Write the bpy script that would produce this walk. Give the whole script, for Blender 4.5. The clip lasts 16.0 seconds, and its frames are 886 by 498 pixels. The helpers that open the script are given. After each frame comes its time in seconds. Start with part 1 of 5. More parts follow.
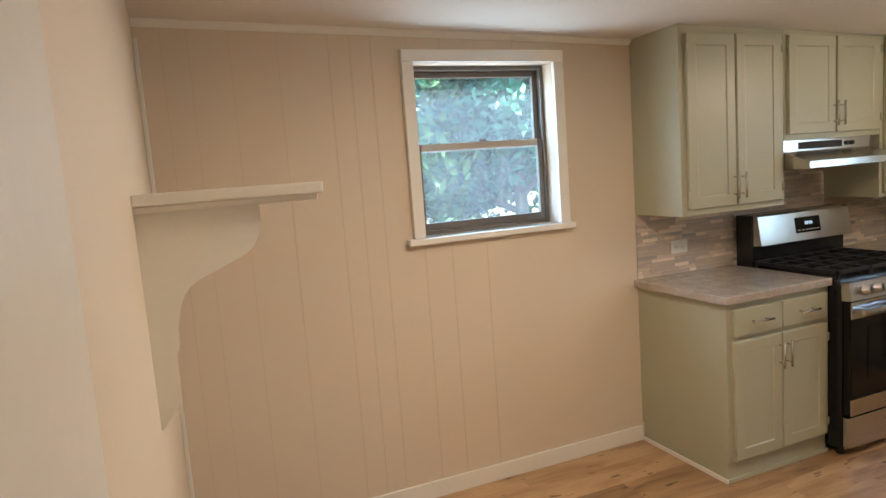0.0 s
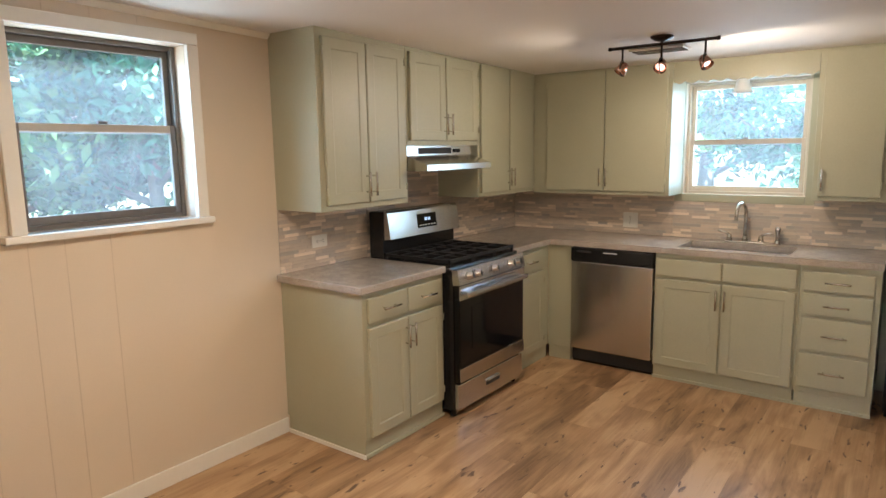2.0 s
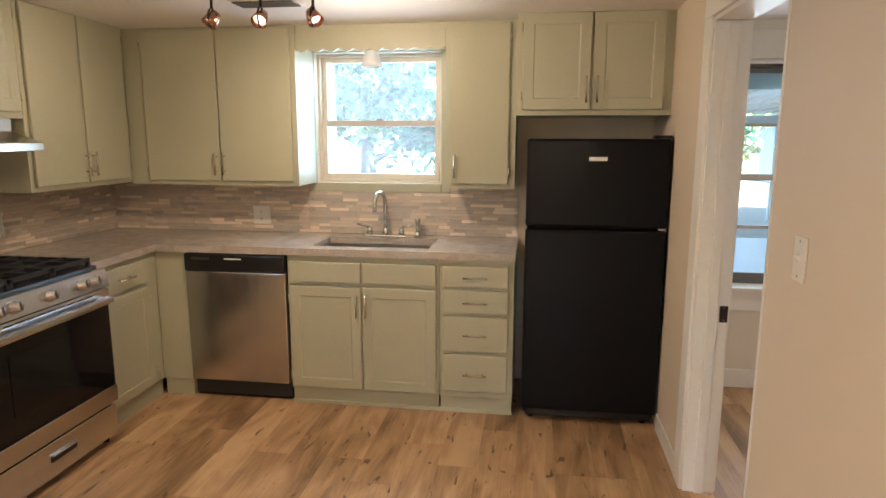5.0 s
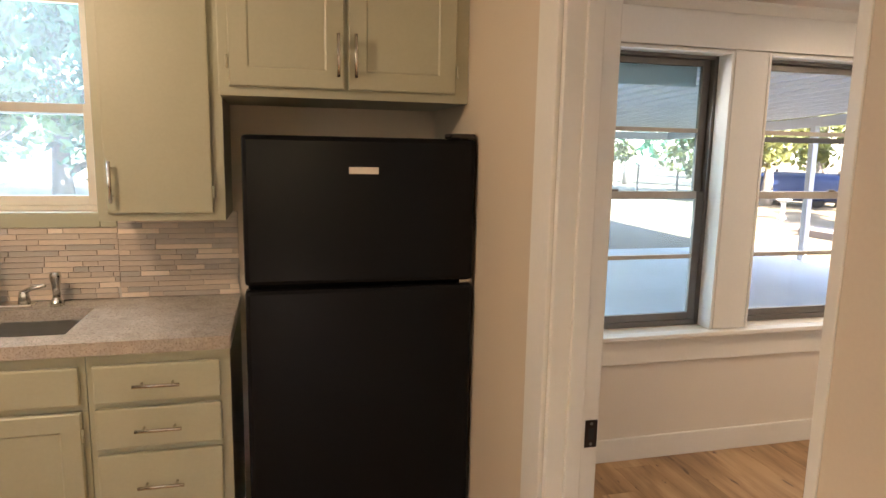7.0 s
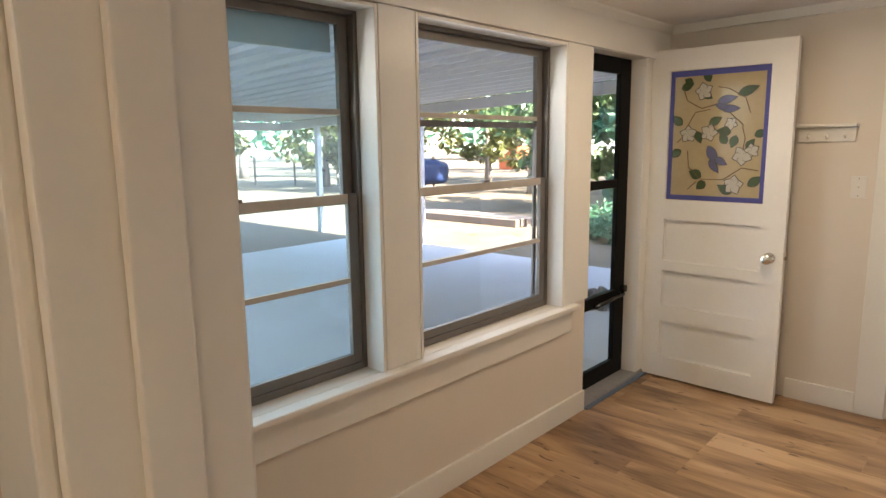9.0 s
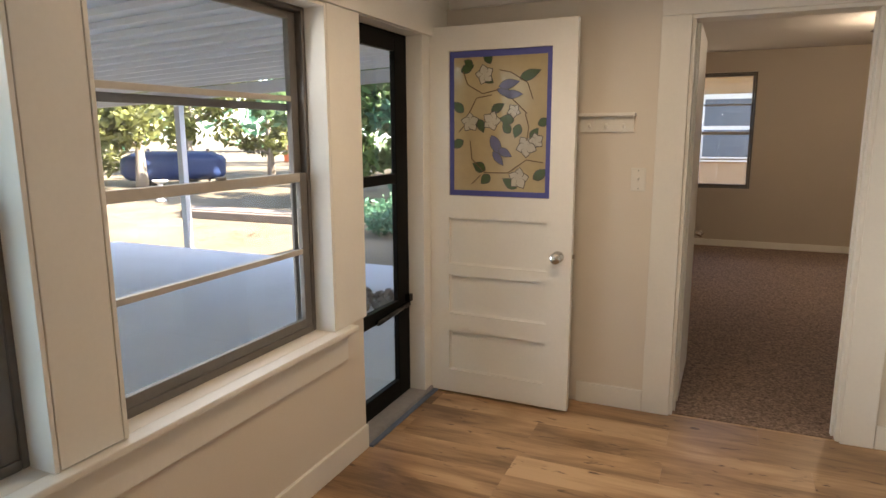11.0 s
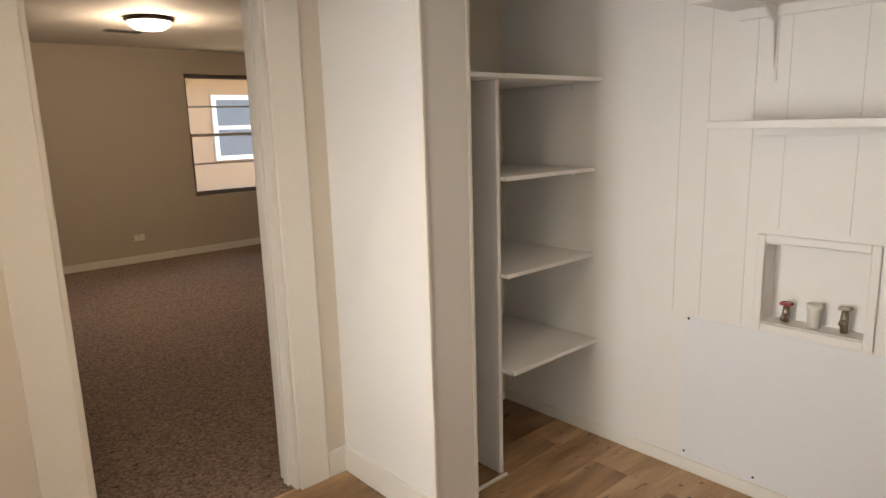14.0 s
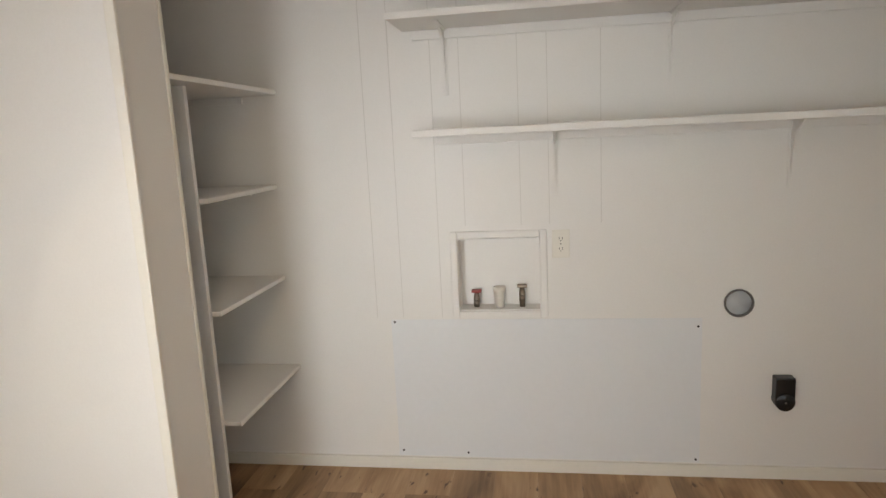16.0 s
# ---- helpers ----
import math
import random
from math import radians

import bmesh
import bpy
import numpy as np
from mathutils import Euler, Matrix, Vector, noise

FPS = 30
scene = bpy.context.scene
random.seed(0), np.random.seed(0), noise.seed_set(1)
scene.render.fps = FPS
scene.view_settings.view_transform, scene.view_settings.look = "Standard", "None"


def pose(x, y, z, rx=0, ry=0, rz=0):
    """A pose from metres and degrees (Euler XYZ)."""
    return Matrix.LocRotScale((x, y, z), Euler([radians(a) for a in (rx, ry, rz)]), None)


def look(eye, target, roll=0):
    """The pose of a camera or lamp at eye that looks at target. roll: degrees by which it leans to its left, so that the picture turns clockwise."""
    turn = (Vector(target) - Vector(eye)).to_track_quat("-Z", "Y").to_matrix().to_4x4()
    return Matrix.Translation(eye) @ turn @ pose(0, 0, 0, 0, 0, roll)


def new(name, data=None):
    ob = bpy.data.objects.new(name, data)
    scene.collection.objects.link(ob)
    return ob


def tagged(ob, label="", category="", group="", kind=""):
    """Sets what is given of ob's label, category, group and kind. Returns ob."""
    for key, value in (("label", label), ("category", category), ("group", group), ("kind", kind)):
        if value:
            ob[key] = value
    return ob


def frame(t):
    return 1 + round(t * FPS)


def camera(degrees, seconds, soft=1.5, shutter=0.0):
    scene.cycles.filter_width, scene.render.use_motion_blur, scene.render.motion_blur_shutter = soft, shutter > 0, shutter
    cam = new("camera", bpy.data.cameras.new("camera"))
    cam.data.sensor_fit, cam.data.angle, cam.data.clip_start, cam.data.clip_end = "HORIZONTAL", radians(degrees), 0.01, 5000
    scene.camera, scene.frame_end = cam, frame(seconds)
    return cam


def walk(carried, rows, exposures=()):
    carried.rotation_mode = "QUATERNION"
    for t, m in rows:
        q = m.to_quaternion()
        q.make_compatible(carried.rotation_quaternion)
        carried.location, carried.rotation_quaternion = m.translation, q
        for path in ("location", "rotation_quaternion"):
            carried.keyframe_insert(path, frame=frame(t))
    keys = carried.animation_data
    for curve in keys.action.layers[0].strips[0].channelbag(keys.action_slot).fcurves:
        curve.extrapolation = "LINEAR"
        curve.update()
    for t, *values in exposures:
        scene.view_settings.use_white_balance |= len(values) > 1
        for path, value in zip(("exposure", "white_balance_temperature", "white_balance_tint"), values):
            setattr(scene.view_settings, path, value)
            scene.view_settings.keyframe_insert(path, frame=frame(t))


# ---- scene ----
cam = camera(69.6, 16.0)
PATH = [
    (0, (0.327, 0.289, 1.575), (1.079, 2.127, 1.335), -4.2),
    (0.5, (0.324, 0.292, 1.588), (1.168, 2.086, 1.326), -3.7),
    (1, (0.359, 0.273, 1.573), (1.501, 1.89, 1.289), -2.4),
    (1.5, (0.357, 0.271, 1.573), (1.786, 1.639, 1.281), -0.7),
    (2, (0.358, 0.293, 1.575), (1.946, 1.469, 1.269), -0.9),
    (2.5, (0.357, 0.313, 1.579), (2.083, 1.277, 1.271), -0.6),
    (3, (0.383, 0.32, 1.578), (2.232, 0.995, 1.222), -1.1),
    (3.5, (0.485, 0.3, 1.565), (2.396, 0.723, 1.155), -0.9),
    (4, (0.67, 0.287, 1.559), (2.604, 0.64, 1.191), -0.7),
    (4.2, (0.775, 0.286, 1.557), (2.709, 0.631, 1.185), -0.4),
    (6.3, (2.167, 0.327, 1.488), (4.14, 0.241, 1.173), -1.3),
    (6.5, (2.298, 0.314, 1.486), (4.263, 0.125, 1.164), -1.5),
    (7, (2.626, 0.239, 1.484), (4.54, -0.255, 1.174), 1.1),
    (7.5, (2.907, 0.143, 1.479), (4.695, -0.683, 1.13), 3.1),
    (8, (3.135, 0.07, 1.481), (4.722, -1.113, 1.192), -0.5),
    (8.5, (3.341, -0.077, 1.472), (4.746, -1.462, 1.144), 0.0),
    (9, (3.521, -0.254, 1.481), (4.852, -1.711, 1.153), -0.7),
    (9.2, (3.571, -0.32, 1.483), (4.753, -1.9, 1.155), -0.9),
    (11.3, (3.805, -0.957, 1.452), (4.495, -2.805, 1.122), -0.7),
    (11.5, (3.835, -1.04, 1.451), (4.419, -2.933, 1.174), -1.0),
    (12, (3.923, -1.263, 1.462), (4.213, -3.216, 1.144), -1.1),
    (12.5, (4.025, -1.491, 1.497), (3.973, -3.472, 1.224), -0.5),
    (13, (4.126, -1.648, 1.499), (3.613, -3.554, 1.179), 1.1),
    (13.5, (4.27, -1.759, 1.512), (3.409, -3.517, 1.104), -2.8),
    (14, (4.345, -1.929, 1.505), (3.041, -3.396, 1.119), -1.7),
    (14.5, (4.415, -2.136, 1.492), (2.763, -3.207, 1.137), -0.0),
    (15, (4.488, -2.3, 1.478), (2.637, -2.96, 1.104), -1.5),
    (15.5, (4.521, -2.415, 1.464), (2.605, -2.843, 1.08), -1.0),
    (16, (4.50, -2.53, 1.456), (2.553, -2.828, 1.112), -2.8),
]
walk(cam, [(t, look(eye, target, roll)) for t, eye, target, roll in PATH],
     [(0.0, 3.6, 6300.0, 11.0), (3.0, 4.0, 6250.0, 12.0), (4.0, 4.1, 6300.0, 12.0), (6.5, 3.75, 7400.0, 18.5), (7.3, 3.95, 7400.0, 18.5), (8.0, 3.7, 7500.0, 17.0), (9.0, 3.45, 7300.0, 15.5), (11.5, 3.2, 7600.0, 16.0), (12.5, 3.6, 7200.0, 13.5), (13.2, 3.7, 7600.0, 16.0), (14.0, 3.35, 7800.0, 16.0), (14.5, 3.25, 7400.0, 13.0), (16.0, 3.25, 7400.0, 13.5)])

# ---- world, sun, exposure ----
world = bpy.data.worlds.new("sky")
scene.world = world
world.use_nodes = True
wn = world.node_tree.nodes
sky = wn.new("ShaderNodeTexSky")
sky.sky_type, sky.sun_disc = "NISHITA", False
sky.sun_elevation, sky.sun_rotation = radians(38), radians(266)
wn["Background"].inputs["Strength"].default_value = 0.15
world.node_tree.links.new(sky.outputs[0], wn["Background"].inputs["Color"])
sun = new("sun", bpy.data.lights.new("sun", "SUN"))
sun.data.energy, sun.data.angle, sun.data.color = 5.0, radians(0.6), (1.0, 0.93, 0.82)
sun.matrix_world = look((5 * math.sin(radians(266)), 5 * math.cos(radians(266)), 3.9), (0, 0, 0))


def lamp(name, kind, power, colour, m, **more):
    data = bpy.data.lights.new(name, kind)
    data.energy, data.color = power, colour
    ob = new(name, data)
    ob.matrix_world = m
    if "radius" in more:
        data.shadow_soft_size = more["radius"]
    if "spot" in more:
        data.spot_size, data.spot_blend = radians(more["spot"]), more.get("blend", 0.5)
    return ob


# ---- lamps: the bulbs of the fixtures; the dining one is an added unseen fill ----
WARM = (1.0, 0.81, 0.60)
for y, aim, power in ((1.655, (-0.3, 0.4, -0.42), 0.9), (1.44, (0.1, 0.3, -0.45), 0.8), (1.215, (0.6, -0.3, -0.42), 1.7)):
    eye = Vector((3.90, y, 2.008)) + 0.05 * Vector(aim).normalized()
    lamp("track_light_bulb", "SPOT", power, WARM, look(eye, eye + Vector(aim)), radius=0.02, spot=168, blend=0.55)
for name, power, colour, place, wide in (("dining_fill", 1.8, WARM, (1.6, 1.5, 2.09), 0.3), ("laundry_light", 0.85, (1.0, 0.80, 0.58), (4.3, -2.95, 2.085), 0.28)):
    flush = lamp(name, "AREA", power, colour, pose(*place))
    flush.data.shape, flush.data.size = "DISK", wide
lamp("bedroom_light", "POINT", 3.4, (1.0, 0.86, 0.68), pose(2.4, -7.75, 2.27), radius=0.12)

# skylight entering at the window openings
SKYLIGHT = (0.86, 0.93, 1.0)
for power, eye, inwards, wide, high, spread in (
        (0.6, (5.40, -1.27, 1.29), (-1, 0, -0.2), 0.96, 1.25, 160), (0.8, (5.40, -2.50, 1.29), (-1, 0, -0.2), 0.96, 1.25, 160), (1.0, (5.42, -3.62, 1.0), (-1, 0.12, -0.05), 0.56, 1.65, 70),
        (0.95, (5.32, 1.265, 1.63), (-1, 0, -0.1), 0.70, 0.70, 180), (0.6, (1.745, 3.22, 1.67), (0, -1, -0.1), 0.66, 0.74, 180)):
    pane_light = lamp("window_skylight", "AREA", power, SKYLIGHT, look(eye, Vector(eye) + Vector(inwards)))
    pane_light.data.shape, pane_light.data.size, pane_light.data.size_y = "RECTANGLE", wide, high
    pane_light.data.spread = radians(spread)


# ---- materials ----
def mat(name, colour, rough=0.5, metal=0.0, vary=0.08, scale=6.0, grain=40.0, bump=0.05, spec=0.5, dirt=0.0, stretch=(1, 1, 1), per_object=0.0):
    m = bpy.data.materials.new(name)
    m.use_nodes = True
    n, l = m.node_tree.nodes, m.node_tree.links
    b = n["Principled BSDF"]
    b.inputs["Roughness"].default_value, b.inputs["Metallic"].default_value = rough, metal
    b.inputs["Specular IOR Level"].default_value = spec
    tc, mp = n.new("ShaderNodeTexCoord"), n.new("ShaderNodeMapping")
    mp.inputs["Scale"].default_value = stretch
    l.new(tc.outputs["Object"], mp.inputs[0])
    big, fine = n.new("ShaderNodeTexNoise"), n.new("ShaderNodeTexNoise")
    for t, s in ((big, scale), (fine, grain)):
        t.inputs["Scale"].default_value, t.inputs["Detail"].default_value = s, 4
        l.new(mp.outputs[0], t.inputs["Vector"])
    mix = n.new("ShaderNodeMix")
    mix.data_type = "RGBA"
    lo = [c * (1 - vary) for c in colour]
    hi = [min(1, c * (1 + vary * 0.6)) for c in colour]
    mix.inputs[6].default_value, mix.inputs[7].default_value = (*lo, 1), (*hi, 1)
    add = n.new("ShaderNodeMath")
    add.operation = "MULTIPLY_ADD"
    add.inputs[1].default_value = 0.5
    half = n.new("ShaderNodeMath")
    half.operation = "MULTIPLY"
    half.inputs[1].default_value = 0.5
    l.new(fine.outputs[0], half.inputs[0])
    l.new(big.outputs[0], add.inputs[0])
    l.new(half.outputs[0], add.inputs[2])
    ramp = n.new("ShaderNodeMapRange")
    ramp.inputs[1].default_value, ramp.inputs[2].default_value = 0.3, 0.7
    l.new(add.outputs[0], ramp.inputs[0])
    l.new(ramp.outputs[0], mix.inputs[0])
    out = mix.outputs[2]
    if per_object:
        info, hsv, rng = n.new("ShaderNodeObjectInfo"), n.new("ShaderNodeHueSaturation"), n.new("ShaderNodeMapRange")
        rng.inputs[3].default_value, rng.inputs[4].default_value = 1 - per_object, 1 + per_object
        l.new(info.outputs["Random"], rng.inputs[0])
        l.new(rng.outputs[0], hsv.inputs["Value"])
        l.new(out, hsv.inputs["Color"])
        out = hsv.outputs[0]
    l.new(out, b.inputs["Base Color"])
    rr = n.new("ShaderNodeMapRange")
    rr.inputs[3].default_value, rr.inputs[4].default_value = max(0.02, rough - 0.06), min(1, rough + 0.06)
    l.new(big.outputs[0], rr.inputs[0])
    l.new(rr.outputs[0], b.inputs["Roughness"])
    if bump:
        bp = n.new("ShaderNodeBump")
        bp.inputs["Strength"].default_value, bp.inputs["Distance"].default_value = bump, 0.004
        l.new(fine.outputs[0], bp.inputs["Height"])
        l.new(bp.outputs[0], b.inputs["Normal"])
    return m


def glow(name, colour, strength):
    m = bpy.data.materials.new(name)
    m.use_nodes = True
    b = m.node_tree.nodes["Principled BSDF"]
    b.inputs["Base Color"].default_value = (*colour, 1)
    b.inputs["Emission Color"].default_value = (*colour, 1)
    b.inputs["Emission Strength"].default_value = strength
    return m


def glass(name, tint=(0.95, 0.98, 0.97), rough=0.0, haze=0.0):
    m = bpy.data.materials.new(name)
    m.use_nodes = True
    n, l = m.node_tree.nodes, m.node_tree.links
    n.remove(n["Principled BSDF"])
    out = n["Material Output"]
    tr, gl = n.new("ShaderNodeBsdfTransparent"), n.new("ShaderNodeBsdfGlossy")
    mx, fr, pw, ma = n.new("ShaderNodeMixShader"), n.new("ShaderNodeLayerWeight"), n.new("ShaderNodeMath"), n.new("ShaderNodeMath")
    tr.inputs[0].default_value = (*tint, 1)
    gl.inputs["Roughness"].default_value = rough
    pw.operation, pw.inputs[1].default_value = "POWER", 5.0
    ma.operation, ma.inputs[1].default_value, ma.inputs[2].default_value = "MULTIPLY_ADD", 0.9, 0.04
    l.new(fr.outputs["Facing"], pw.inputs[0])
    l.new(pw.outputs[0], ma.inputs[0])
    l.new(ma.outputs[0], mx.inputs[0])
    l.new(tr.outputs[0], mx.inputs[1])
    l.new(gl.outputs[0], mx.inputs[2])
    last = mx.outputs[0]
    # bluish haze over the view is mixed into the pane as translucent colour
    if haze:
        veil, film_mix, streak, amount = n.new("ShaderNodeBsdfTranslucent"), n.new("ShaderNodeMixShader"), n.new("ShaderNodeTexNoise"), n.new("ShaderNodeMapRange")
        veil.inputs[0].default_value = (0.78, 0.88, 1.0, 1)
        streak.inputs["Scale"].default_value = 5.0
        amount.inputs[3].default_value, amount.inputs[4].default_value = haze * 0.5, haze * 1.5
        l.new(streak.outputs[0], amount.inputs[0])
        l.new(amount.outputs[0], film_mix.inputs[0])
        l.new(last, film_mix.inputs[1])
        l.new(veil.outputs[0], film_mix.inputs[2])
        last = film_mix.outputs[0]
    l.new(last, out.inputs[0])
    return m


def plank_material(name):
    """Oak-look vinyl: long grain, dark streaks, knots, and a tone for each plank."""
    m = bpy.data.materials.new(name)
    m.use_nodes = True
    n, l = m.node_tree.nodes, m.node_tree.links
    b = n["Principled BSDF"]
    tc, info, comb, addv = n.new("ShaderNodeTexCoord"), n.new("ShaderNodeObjectInfo"), n.new("ShaderNodeCombineXYZ"), n.new("ShaderNodeVectorMath")
    times = n.new("ShaderNodeMath")
    times.operation, times.inputs[1].default_value = "MULTIPLY", 37.0
    l.new(info.outputs["Random"], times.inputs[0])
    for k in range(3):
        l.new(times.outputs[0], comb.inputs[k])
    l.new(tc.outputs["Object"], addv.inputs[0])
    l.new(comb.outputs[0], addv.inputs[1])

    def noise_at(sx, sy, scale, detail=5.0, distort=0.0):
        mp, t = n.new("ShaderNodeMapping"), n.new("ShaderNodeTexNoise")
        mp.inputs["Scale"].default_value = (sx, sy, 1)
        l.new(addv.outputs[0], mp.inputs[0])
        l.new(mp.outputs[0], t.inputs["Vector"])
        t.inputs["Scale"].default_value, t.inputs["Detail"].default_value, t.inputs["Distortion"].default_value = scale, detail, distort
        return t.outputs[0]

    grain = noise_at(0.6, 14, 6.0, 6, 0.5)
    broad = noise_at(0.8, 3.2, 2.0, 4, 1.0)
    knots = noise_at(2.6, 8.0, 3.4, 2, 0.5)
    ramp = n.new("ShaderNodeValToRGB")
    e = ramp.color_ramp.elements
    e[0].position, e[0].color = 0.30, (0.17, 0.095, 0.045, 1)
    e[1].position, e[1].color = 0.66, (0.55, 0.36, 0.20, 1)
    k = ramp.color_ramp.elements.new(0.5)
    k.color = (0.39, 0.235, 0.12, 1)
    mixg = n.new("ShaderNodeMath")
    mixg.operation, mixg.inputs[1].default_value = "MULTIPLY_ADD", 0.22
    halfb = n.new("ShaderNodeMath")
    halfb.operation, halfb.inputs[1].default_value = "MULTIPLY", 0.78
    l.new(broad, halfb.inputs[0])
    l.new(grain, mixg.inputs[0])
    l.new(halfb.outputs[0], mixg.inputs[2])
    shift = n.new("ShaderNodeMapRange")
    shift.inputs[3].default_value, shift.inputs[4].default_value = -0.085, 0.10
    l.new(info.outputs["Random"], shift.inputs[0])
    plus = n.new("ShaderNodeMath")
    l.new(mixg.outputs[0], plus.inputs[0])
    l.new(shift.outputs[0], plus.inputs[1])
    l.new(plus.outputs[0], ramp.inputs[0])
    kr = n.new("ShaderNodeMapRange")
    kr.inputs[1].default_value, kr.inputs[2].default_value = 0.655, 0.72
    l.new(knots, kr.inputs[0])
    dark = n.new("ShaderNodeMix")
    dark.data_type = "RGBA"
    dark.inputs[7].default_value = (0.12, 0.065, 0.035, 1)
    l.new(kr.outputs[0], dark.inputs[0])
    l.new(ramp.outputs[0], dark.inputs[6])
    l.new(dark.outputs[2], b.inputs["Base Color"])
    b.inputs["Roughness"].default_value = 0.38
    bp = n.new("ShaderNodeBump")
    bp.inputs["Strength"].default_value, bp.inputs["Distance"].default_value = 0.15, 0.002
    l.new(grain, bp.inputs["Height"])
    l.new(bp.outputs[0], b.inputs["Normal"])
    return m


def granite_material(name):
    m = mat(name, (0.46, 0.41, 0.36), 0.09, vary=0.30, scale=14, grain=110, bump=0.0)
    n, l = m.node_tree.nodes, m.node_tree.links
    b = n["Principled BSDF"]
    base = b.inputs["Base Color"].links[0].from_socket
    vor = n.new("ShaderNodeTexNoise")
    vor.inputs["Scale"].default_value, vor.inputs["Detail"].default_value = 190, 3
    r = n.new("ShaderNodeMapRange")
    r.inputs[1].default_value, r.inputs[2].default_value = 0.55, 0.68
    tc = n.new("ShaderNodeTexCoord")
    l.new(tc.outputs["Object"], vor.inputs["Vector"])
    l.new(vor.outputs[0], r.inputs[0])
    mx = n.new("ShaderNodeMix")
    mx.data_type = "RGBA"
    mx.inputs[7].default_value = (0.25, 0.205, 0.175, 1)
    l.new(r.outputs[0], mx.inputs[0])
    l.new(base, mx.inputs[6])
    l.new(mx.outputs[2], b.inputs["Base Color"])
    return m


WALL = mat("cream_wall_paint", (0.71, 0.61, 0.485), 0.6, vary=0.04, scale=2.0, grain=180, bump=0.06)
WALL_L = mat("pale_cream_wall_paint", (0.76, 0.70, 0.61), 0.5, vary=0.04, scale=2.0, grain=180, bump=0.06)
WHITE_W = mat("white_panel_paint", (0.82, 0.81, 0.79), 0.4, vary=0.03, scale=2.5, grain=150, bump=0.05)
BEDWALL = mat("taupe_wall_paint", (0.52, 0.45, 0.37), 0.7, vary=0.04, scale=2.0, grain=180, bump=0.06)
CEIL = mat("white_ceiling_paint", (0.78, 0.74, 0.70), 0.7, vary=0.04, scale=3.0, grain=220, bump=0.12)
TRIM = mat("white_trim_gloss", (0.82, 0.80, 0.74), 0.32, vary=0.03, scale=5.0, grain=60, bump=0.03)
SAGE = mat("sage_cabinet_paint", (0.425, 0.42, 0.305), 0.38, vary=0.05, scale=5.0, grain=90, bump=0.05)
STEEL = mat("brushed_steel", (0.62, 0.60, 0.57), 0.24, 1.0, vary=0.08, scale=3, grain=30, bump=0.0, stretch=(6, 1, 1))
NICKEL = mat("brushed_nickel", (0.66, 0.63, 0.58), 0.25, 1.0, vary=0.05, bump=0.0)
CHROME = mat("chrome", (0.8, 0.8, 0.8), 0.08, 1.0, vary=0.03, bump=0.0)
BLACK = mat("black_enamel", (0.012, 0.012, 0.013), 0.25, vary=0.2, scale=8, bump=0.02)
FRIDGE = mat("black_textured_steel", (0.006, 0.006, 0.007), 0.24, vary=0.1, scale=60, grain=260, bump=0.05, spec=0.12)
IRON = mat("cast_iron", (0.015, 0.015, 0.016), 0.55, vary=0.2, grain=120, bump=0.3)
BLACKGLASS = mat("black_oven_glass", (0.006, 0.006, 0.007), 0.06, vary=0.1, bump=0.0, spec=0.25)
PLASTIC_W = mat("white_plastic", (0.80, 0.78, 0.72), 0.35, vary=0.02, bump=0.0)
DARK = mat("dark_gap", (0.02, 0.02, 0.02), 0.7, bump=0.0)
BRONZE = mat("dark_bronze", (0.05, 0.035, 0.028), 0.35, 0.8, vary=0.1, bump=0.02)
RAIL = mat("pale_aged_aluminium", (0.50, 0.46, 0.40), 0.45, 0.2, vary=0.1, bump=0.04)
ALUM = mat("grey_aluminium", (0.165, 0.15, 0.135), 0.42, 0.3, vary=0.12, scale=10, bump=0.05)
SASHW = mat("ivory_sash_paint", (0.66, 0.60, 0.50), 0.4, vary=0.06, bump=0.03)
BLACKALU = mat("black_painted_aluminium", (0.006, 0.006, 0.006), 0.4, vary=0.15, bump=0.03, spec=0.06)
GLASS = glass("window_glass", (0.91, 0.95, 1.0))
HAZED = glass("hazed_window_glass", (0.76, 0.91, 1.0), haze=0.04)
GRANITE = granite_material("speckled_granite")
PLANK = plank_material("oak_vinyl_plank")
GROUT = mat("grey_grout", (0.56, 0.51, 0.455), 0.8, vary=0.1, bump=0.1)
CARPET = mat("brown_carpet", (0.30, 0.215, 0.165), 0.95, vary=0.7, scale=90, grain=45, bump=1.0, spec=0.1)
CONCRETE = mat("patio_concrete", (0.62, 0.61, 0.60), 0.75, vary=0.14, scale=1.2, grain=40, bump=0.15)
BULB = glow("lit_bulb", (1.0, 0.62, 0.5), 0.35)
BASIN = mat("satin_sink_steel", (0.50, 0.47, 0.43), 0.3, 1.0, vary=0.05, bump=0.0)
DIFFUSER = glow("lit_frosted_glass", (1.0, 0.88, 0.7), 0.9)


# ---- mesh helpers ----
def block(bm, x0, x1, y0, y1, z0, z1, bevel=0.0):
    vs = [bm.verts.new((x, y, z)) for x in (x0, x1) for y in (y0, y1) for z in (z0, z1)]
    fs = [bm.faces.new([vs[i] for i in f]) for f in ((0, 1, 3, 2), (4, 6, 7, 5), (0, 4, 5, 1), (2, 3, 7, 6), (0, 2, 6, 4), (1, 5, 7, 3))]
    if bevel:
        es = list({e for f in fs for e in f.edges})
        bmesh.ops.bevel(bm, geom=es, offset=bevel, segments=2, affect="EDGES", profile=0.6)
    return bm


def box(x0, x1, y0, y1, z0, z1, bevel=0.0):
    return block(bmesh.new(), min(x0, x1), max(x0, x1), min(y0, y1), max(y0, y1), min(z0, z1), max(z0, z1), bevel)


